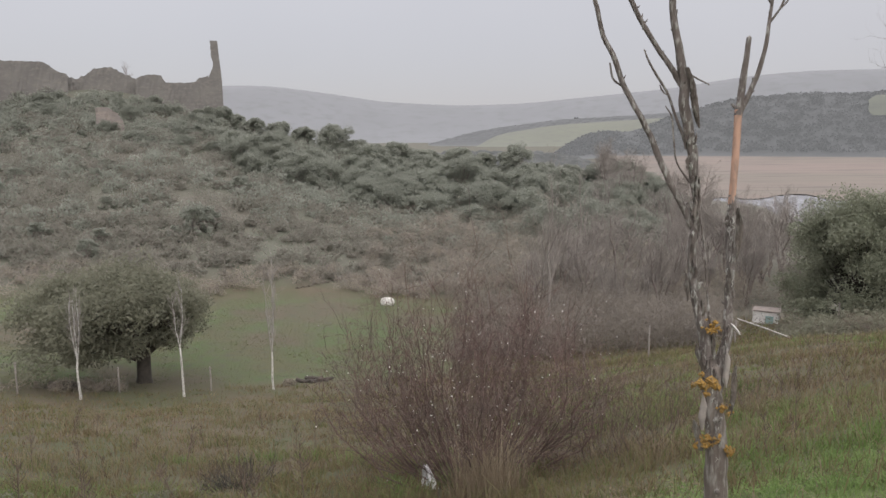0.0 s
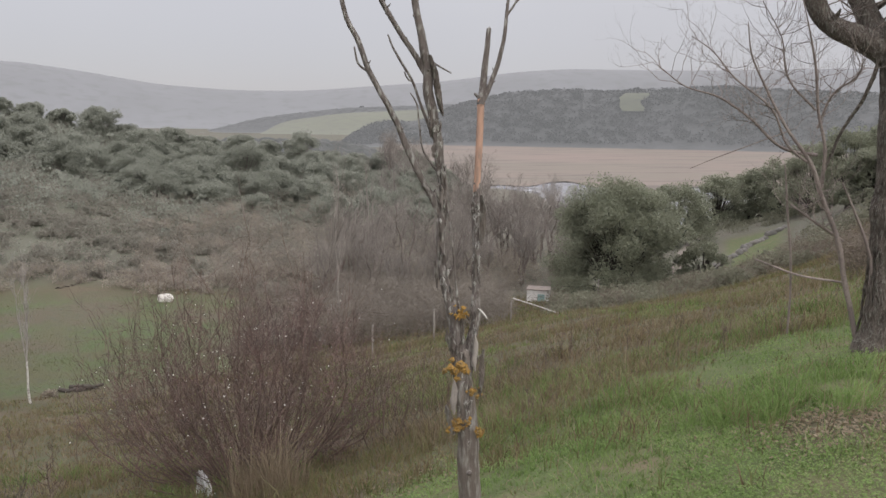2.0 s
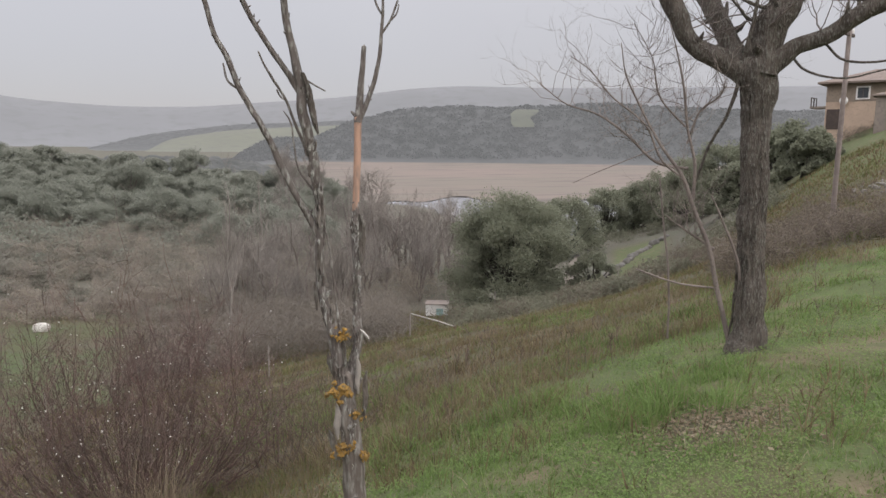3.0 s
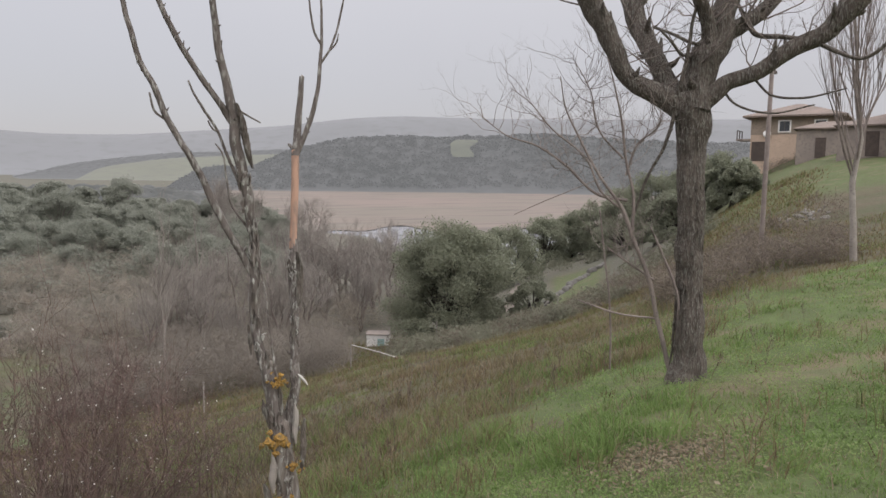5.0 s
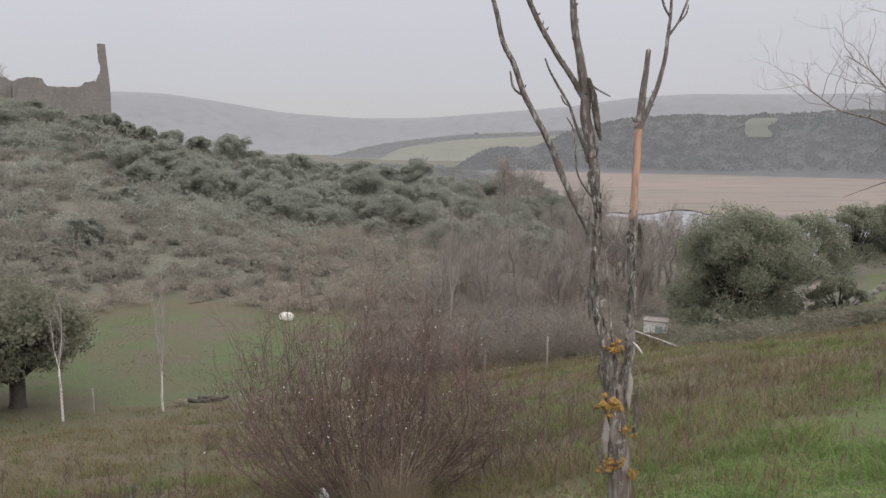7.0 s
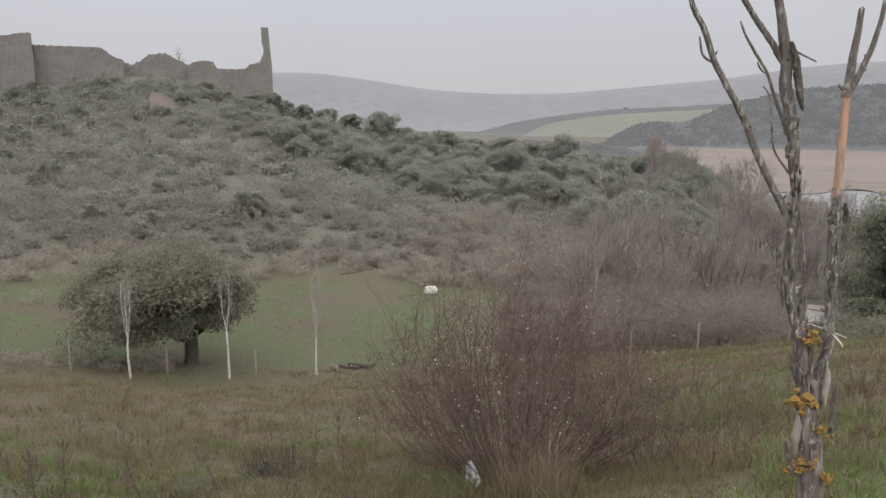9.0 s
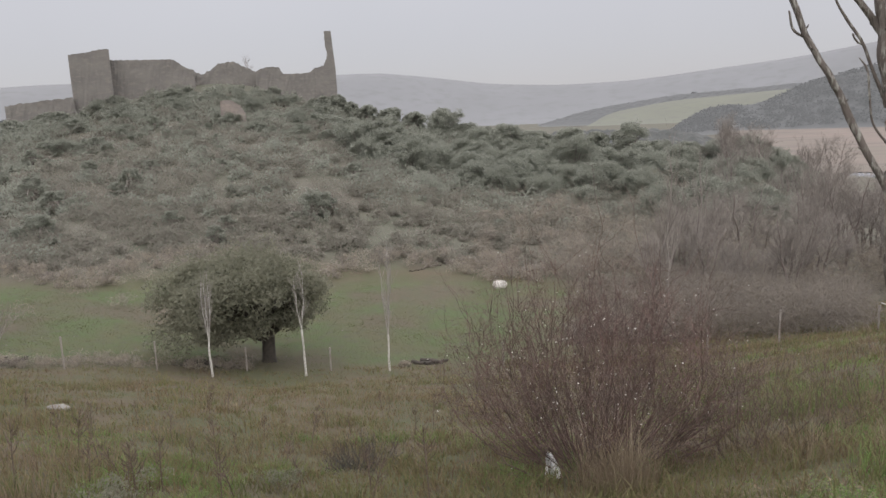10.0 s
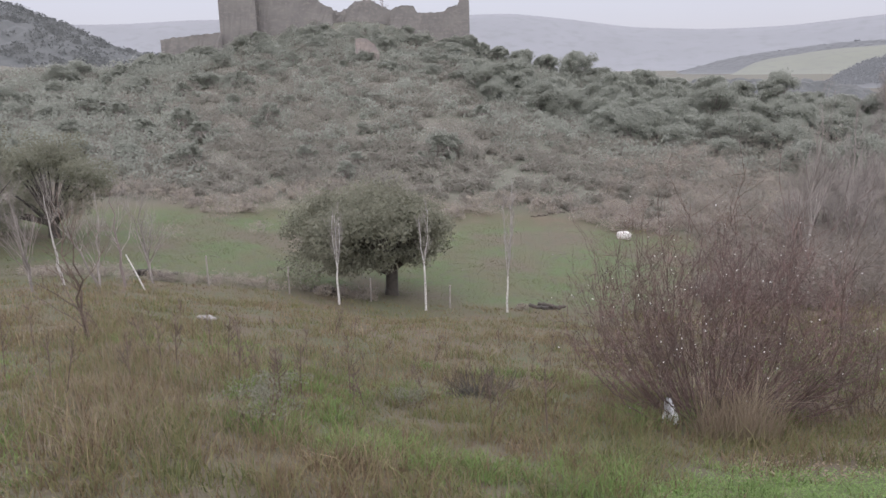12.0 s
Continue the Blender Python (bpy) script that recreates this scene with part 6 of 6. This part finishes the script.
for k, (az, d) in enumerate(((-38, 13), (-36, 14), (-34, 9.6), (-30.7, 13.2), (-44.2, 8.6), (-24, 15.2), (-19, 16), (-48.5, 8.2), (-22.5, 11.2), (-33, 17), (-28, 18), (-40, 18), (-12, 14.5), (-52, 10), (-45.5, 14), (-26, 12.5), (-35.5, 10.8), (-50, 13), (-14.5, 18), (-20.5, 13.2))):
    c = copy_thing(weeds[k % 3], Matrix.Translation(spot(az, d)) @ pose(0, 0, 0, rng.uniform(-9, 9), rng.uniform(-9, 9), rng.uniform(0, 360)))
    s = rng.uniform(0.6, 1.0)
    c.scale = (s, s, s)


for k in range(34):
    c = copy_thing(weeds[k % 3], Matrix.Translation(spot(rng.uniform(24, 56), rng.uniform(7.5, 16))) @ pose(0, 0, 0, rng.uniform(-14, 14), rng.uniform(-14, 14), rng.uniform(0, 360)))
    s = rng.uniform(0.3, 0.6)
    c.scale = (s, s, s)
for k in range(26):
    c = copy_thing(weeds[k % 3], Matrix.Translation(spot(rng.uniform(-50, -8), rng.uniform(7.5, 22))) @ pose(0, 0, 0, rng.uniform(-9, 9), rng.uniform(-9, 9), rng.uniform(0, 360)))
    s = rng.uniform(0.55, 1.0)
    c.scale = (s * 1.3, s * 1.3, s)


# ---- litter ----
M_PLASTIC = mat("white_plastic", (0.78, 0.78, 0.78), (0.70, 0.70, 0.71), (0.6, 0.6, 0.62), scale=8, fine=40, rough=0.45, bump=0.3)


def crumpled(name, where, size, label, seed, category):
    rng = np.random.default_rng(seed)
    bm = bmesh.new()
    bmesh.ops.create_grid(bm, x_segments=9, y_segments=9, size=0.5)
    for v in bm.verts:
        x, y = v.co.x, v.co.y
        taper = 1.0 - 0.75 * (y + 0.5)
        v.co = Vector((x * size[0] * taper + rng.normal(0, 0.006), 0.28 * size[0] * math.sin(x * 9 + seed) + rng.normal(0, 0.01), (y + 0.5) * size[1] + rng.normal(0, 0.006)))
    bmesh.ops.solidify(bm, geom=bm.faces[:], thickness=0.004)
    me = bpy.data.meshes.new(name)
    bm.to_mesh(me)
    bm.free()
    me.materials.append(M_PLASTIC)
    ob = new(name, me)
    ob.location = where
    ob.rotation_euler = (radians(-15), radians(-12), 0)
    return tagged(ob, label, category)


lp = spot(-1.0, 9.45)
crumpled("plastic_scrap", (lp.x, lp.y, lp.z - 0.02), (0.24, 0.36), "torn white plastic scrap at the foot of a shrub", 3, "litter")
flake(dead, ((0.116, 1.705, 0.003), (0.132, 1.688, 0.007), (0.146, 1.672, 0.006), (0.155, 1.66, 0.002)), AZD, 8, M_PALEBARK, front=0.02, label="pale splinter of wood", name="splinter")


# ---- grass ----
def sward(name, material, label, n, az, dist, high, wide, seed, per=7, ring=0.06, lean=0.35, keep=None, power=0.75):
    """Blades in tufts over the ground between bearings and distances; keep gives the share that grows at a place."""
    rng = np.random.default_rng(seed)
    m = n // per
    a = np.radians(rng.uniform(az[0], az[1], m))
    d = dist[0] * (dist[1] / dist[0]) ** (rng.random(m) ** power)
    cx, cy = d * np.sin(a), d * np.cos(a)
    if keep is not None:
        ok = rng.random(m) < keep(cx, cy)
        cx, cy, d = cx[ok], cy[ok], d[ok]
    m = len(cx)
    tall = np.clip(0.72 + 0.45 * wave(cx, cy, 0.8, 7) + 0.5 * wave(cx, cy, 0.27, 8) + 0.2 * rng.normal(0, 1, m), 0.25, 1.8)
    k = m * per
    grow_r = np.repeat(ring * (0.6 + d / 14), per)[:, None]
    off = rng.normal(0, 1, (k, 2)) * grow_r
    x, y = np.repeat(cx, per) + off[:, 0], np.repeat(cy, per) + off[:, 1]
    z = land(x, y) - 0.01
    h = rng.uniform(high[0], high[1], k) * np.repeat(tall, per)
    w = wide * rng.uniform(0.6, 1.4, k) * (0.7 + np.repeat(d, per) / 18)
    th = rng.uniform(0, 2 * np.pi, k)
    out = off / grow_r * 0.3 + rng.normal(0, 1, (k, 2)) * lean
    base = np.stack([x, y, z], 1)
    side = np.stack([np.cos(th), np.sin(th), np.zeros(k)], 1) * w[:, None]
    tip = base + np.concatenate([out * h[:, None], h[:, None]], 1)
    mid = base + np.concatenate([out * h[:, None] * 0.32, h[:, None] * 0.62], 1)
    v = np.stack([base - side, base + side, mid + side * 0.7, mid - side * 0.7, tip], 1).reshape(-1, 3)
    o = np.arange(k)[:, None] * 5
    g = Geo()
    g.add(v, o + np.array([[0, 1, 2, 3]]), o + np.array([[3, 2, 4]]))
    return tagged(g.part(name, material), label, "grass", kind="stuff")


def is_lush(x, y):
    return cover_at(x, y)[0]


def is_rough(x, y):
    return 1 - 0.93 * cover_at(x, y, False)[0]


sward("rough_grass", M_DRY, "rough brown and green winter grass", 190000, (-58, 66), (4.4, 37), (0.07, 0.27), 0.0046, 201, 9, 0.06, 0.45, is_rough)
sward("tall_stems", M_STRAW, "thin straw-coloured dead grass stems", 40000, (-58, 50), (5.2, 32), (0.15, 0.4), 0.0021, 202, 5, 0.06, 0.25, lambda x, y: is_rough(x, y) * (wave(x, y, 1.7, 9) > -0.1))
sward("short_grass", M_LUSH, "short bright green grass", 170000, (-15, 66), (2.6, 26), (0.025, 0.085), 0.004, 203, 9, 0.04, 0.6, is_lush)
sward("straw_clump", M_STRAW, "clump of dry straw stalks at the foot of a shrub", 800, (1.2, 6.5), (8.0, 9.0), (0.35, 0.8), 0.003, 204, 14, 0.07, 0.22)
sward("green_tussocks", M_LUSH, "longer green grass tussocks at the edge of the rough grass", 60000, (-56, 58), (4.4, 15), (0.09, 0.24), 0.0042, 205, 22, 0.06, 0.5, lambda x, y: (wave(x, y, 0.7, 11) > 0.12) * 0.9)
sward("brown_tussocks", M_STRAW, "brown dead grass tussocks on the slope", 17000, (18, 62), (8, 26), (0.12, 0.3), 0.003, 206, 40, 0.08, 0.6, lambda x, y: (wave(x, y, 0.9, 13) > 0.25) * 0.9)
sward("meadow_grass", M_MEADOW, "short olive and brown grass of the valley meadow", 110000, (-52, 8), (38, 68), (0.04, 0.11), 0.004, 210, 4, 0.25, 0.5, lambda x, y: cover_at(x, y)[1] * (0.35 + 0.65 * (wave(x, y, 2.3, 17) > -0.1)), 1.0)
sward("patch_grass", M_LUSH, "greener grass patches among the rough slope", 52000, (5, 60), (9, 34), (0.06, 0.2), 0.0042, 211, 9, 0.09, 0.5, lambda x, y: is_rough(x, y) * (wave(x, y, 1.6, 19) > 0.0))
sward("far_rough_grass", M_DRY, "rough grass on the lower slope towards the thicket", 60000, (-4, 56), (33, 64), (0.12, 0.34), 0.008, 212, 7, 0.12, 0.45, lambda x, y: 1 - cover_at(x, y)[1])
# broad-leaved herbs among the short grass
rng = np.random.default_rng(207)
n = 230000
a = np.radians(rng.uniform(-6, 64, n))
d = 2.6 * (20 / 2.6) ** (rng.random(n) ** 0.75)
x, y = d * np.sin(a), d * np.cos(a)
ok = (rng.random(n) < is_lush(x, y)) & (wave(x, y, 0.5, 15) > -0.25)
x, y = x[ok], y[ok]
c = np.stack([x, y, land(x, y) + rng.uniform(0.015, 0.06, len(x))], 1)
th = rng.uniform(0, 2 * np.pi, len(x))
s = (rng.uniform(0.005, 0.012, len(x)) * (0.7 + np.hypot(x, y) / 24))[:, None]
u = np.stack([np.cos(th), np.sin(th), rng.normal(0, 0.35, len(x))], 1) * s
w = np.stack([-np.sin(th), np.cos(th), rng.normal(0, 0.35, len(x))], 1) * s * 0.7
g = Geo()
g.add(np.stack([c - u, c + w, c + u, c - w], 1).reshape(-1, 3), np.arange(len(x) * 4).reshape(-1, 4))
tagged(g.part("green_herbs", M_LUSH), "small bright green broad-leaved herbs", "herbs", kind="stuff")
sward("dead_blades", M_STRAW, "dead straw blades lying through the short grass", 16000, (-8, 62), (3.5, 18), (0.03, 0.09), 0.0035, 209, 4, 0.05, 1.6, lambda x, y: is_lush(x, y) * 0.7)
# fallen leaves on the worn patch
rng = np.random.default_rng(208)
pc = spot(47.0, 6.1)
n = 1500
x, y = pc.x + rng.normal(0, 0.42, n), pc.y + rng.normal(0, 0.3, n)
x2, y2 = rng.uniform(0.4, 2.4, 700), rng.uniform(6.0, 7.4, 700)
x, y = np.concatenate([x, x2]), np.concatenate([y, y2])
n = len(x)
c = np.stack([x, y, land(x, y) + rng.uniform(0.01, 0.045, n)], 1)
u, w = rng.normal(0, 1, (n, 3)) * np.array([1, 1, 0.35]), rng.normal(0, 1, (n, 3)) * np.array([1, 1, 0.35])
u = u / np.linalg.norm(u, axis=1)[:, None] * rng.uniform(0.012, 0.028, (n, 1))
w = w / np.linalg.norm(w, axis=1)[:, None] * rng.uniform(0.008, 0.02, (n, 1))
g = Geo()
g.add(np.stack([c - u, c + w, c + u, c - w], 1).reshape(-1, 3), np.arange(n * 4).reshape(-1, 4))
tagged(g.part("fallen_leaves", M_STRAW), "brown fallen leaves on a worn grass patch", "leaves", kind="stuff")
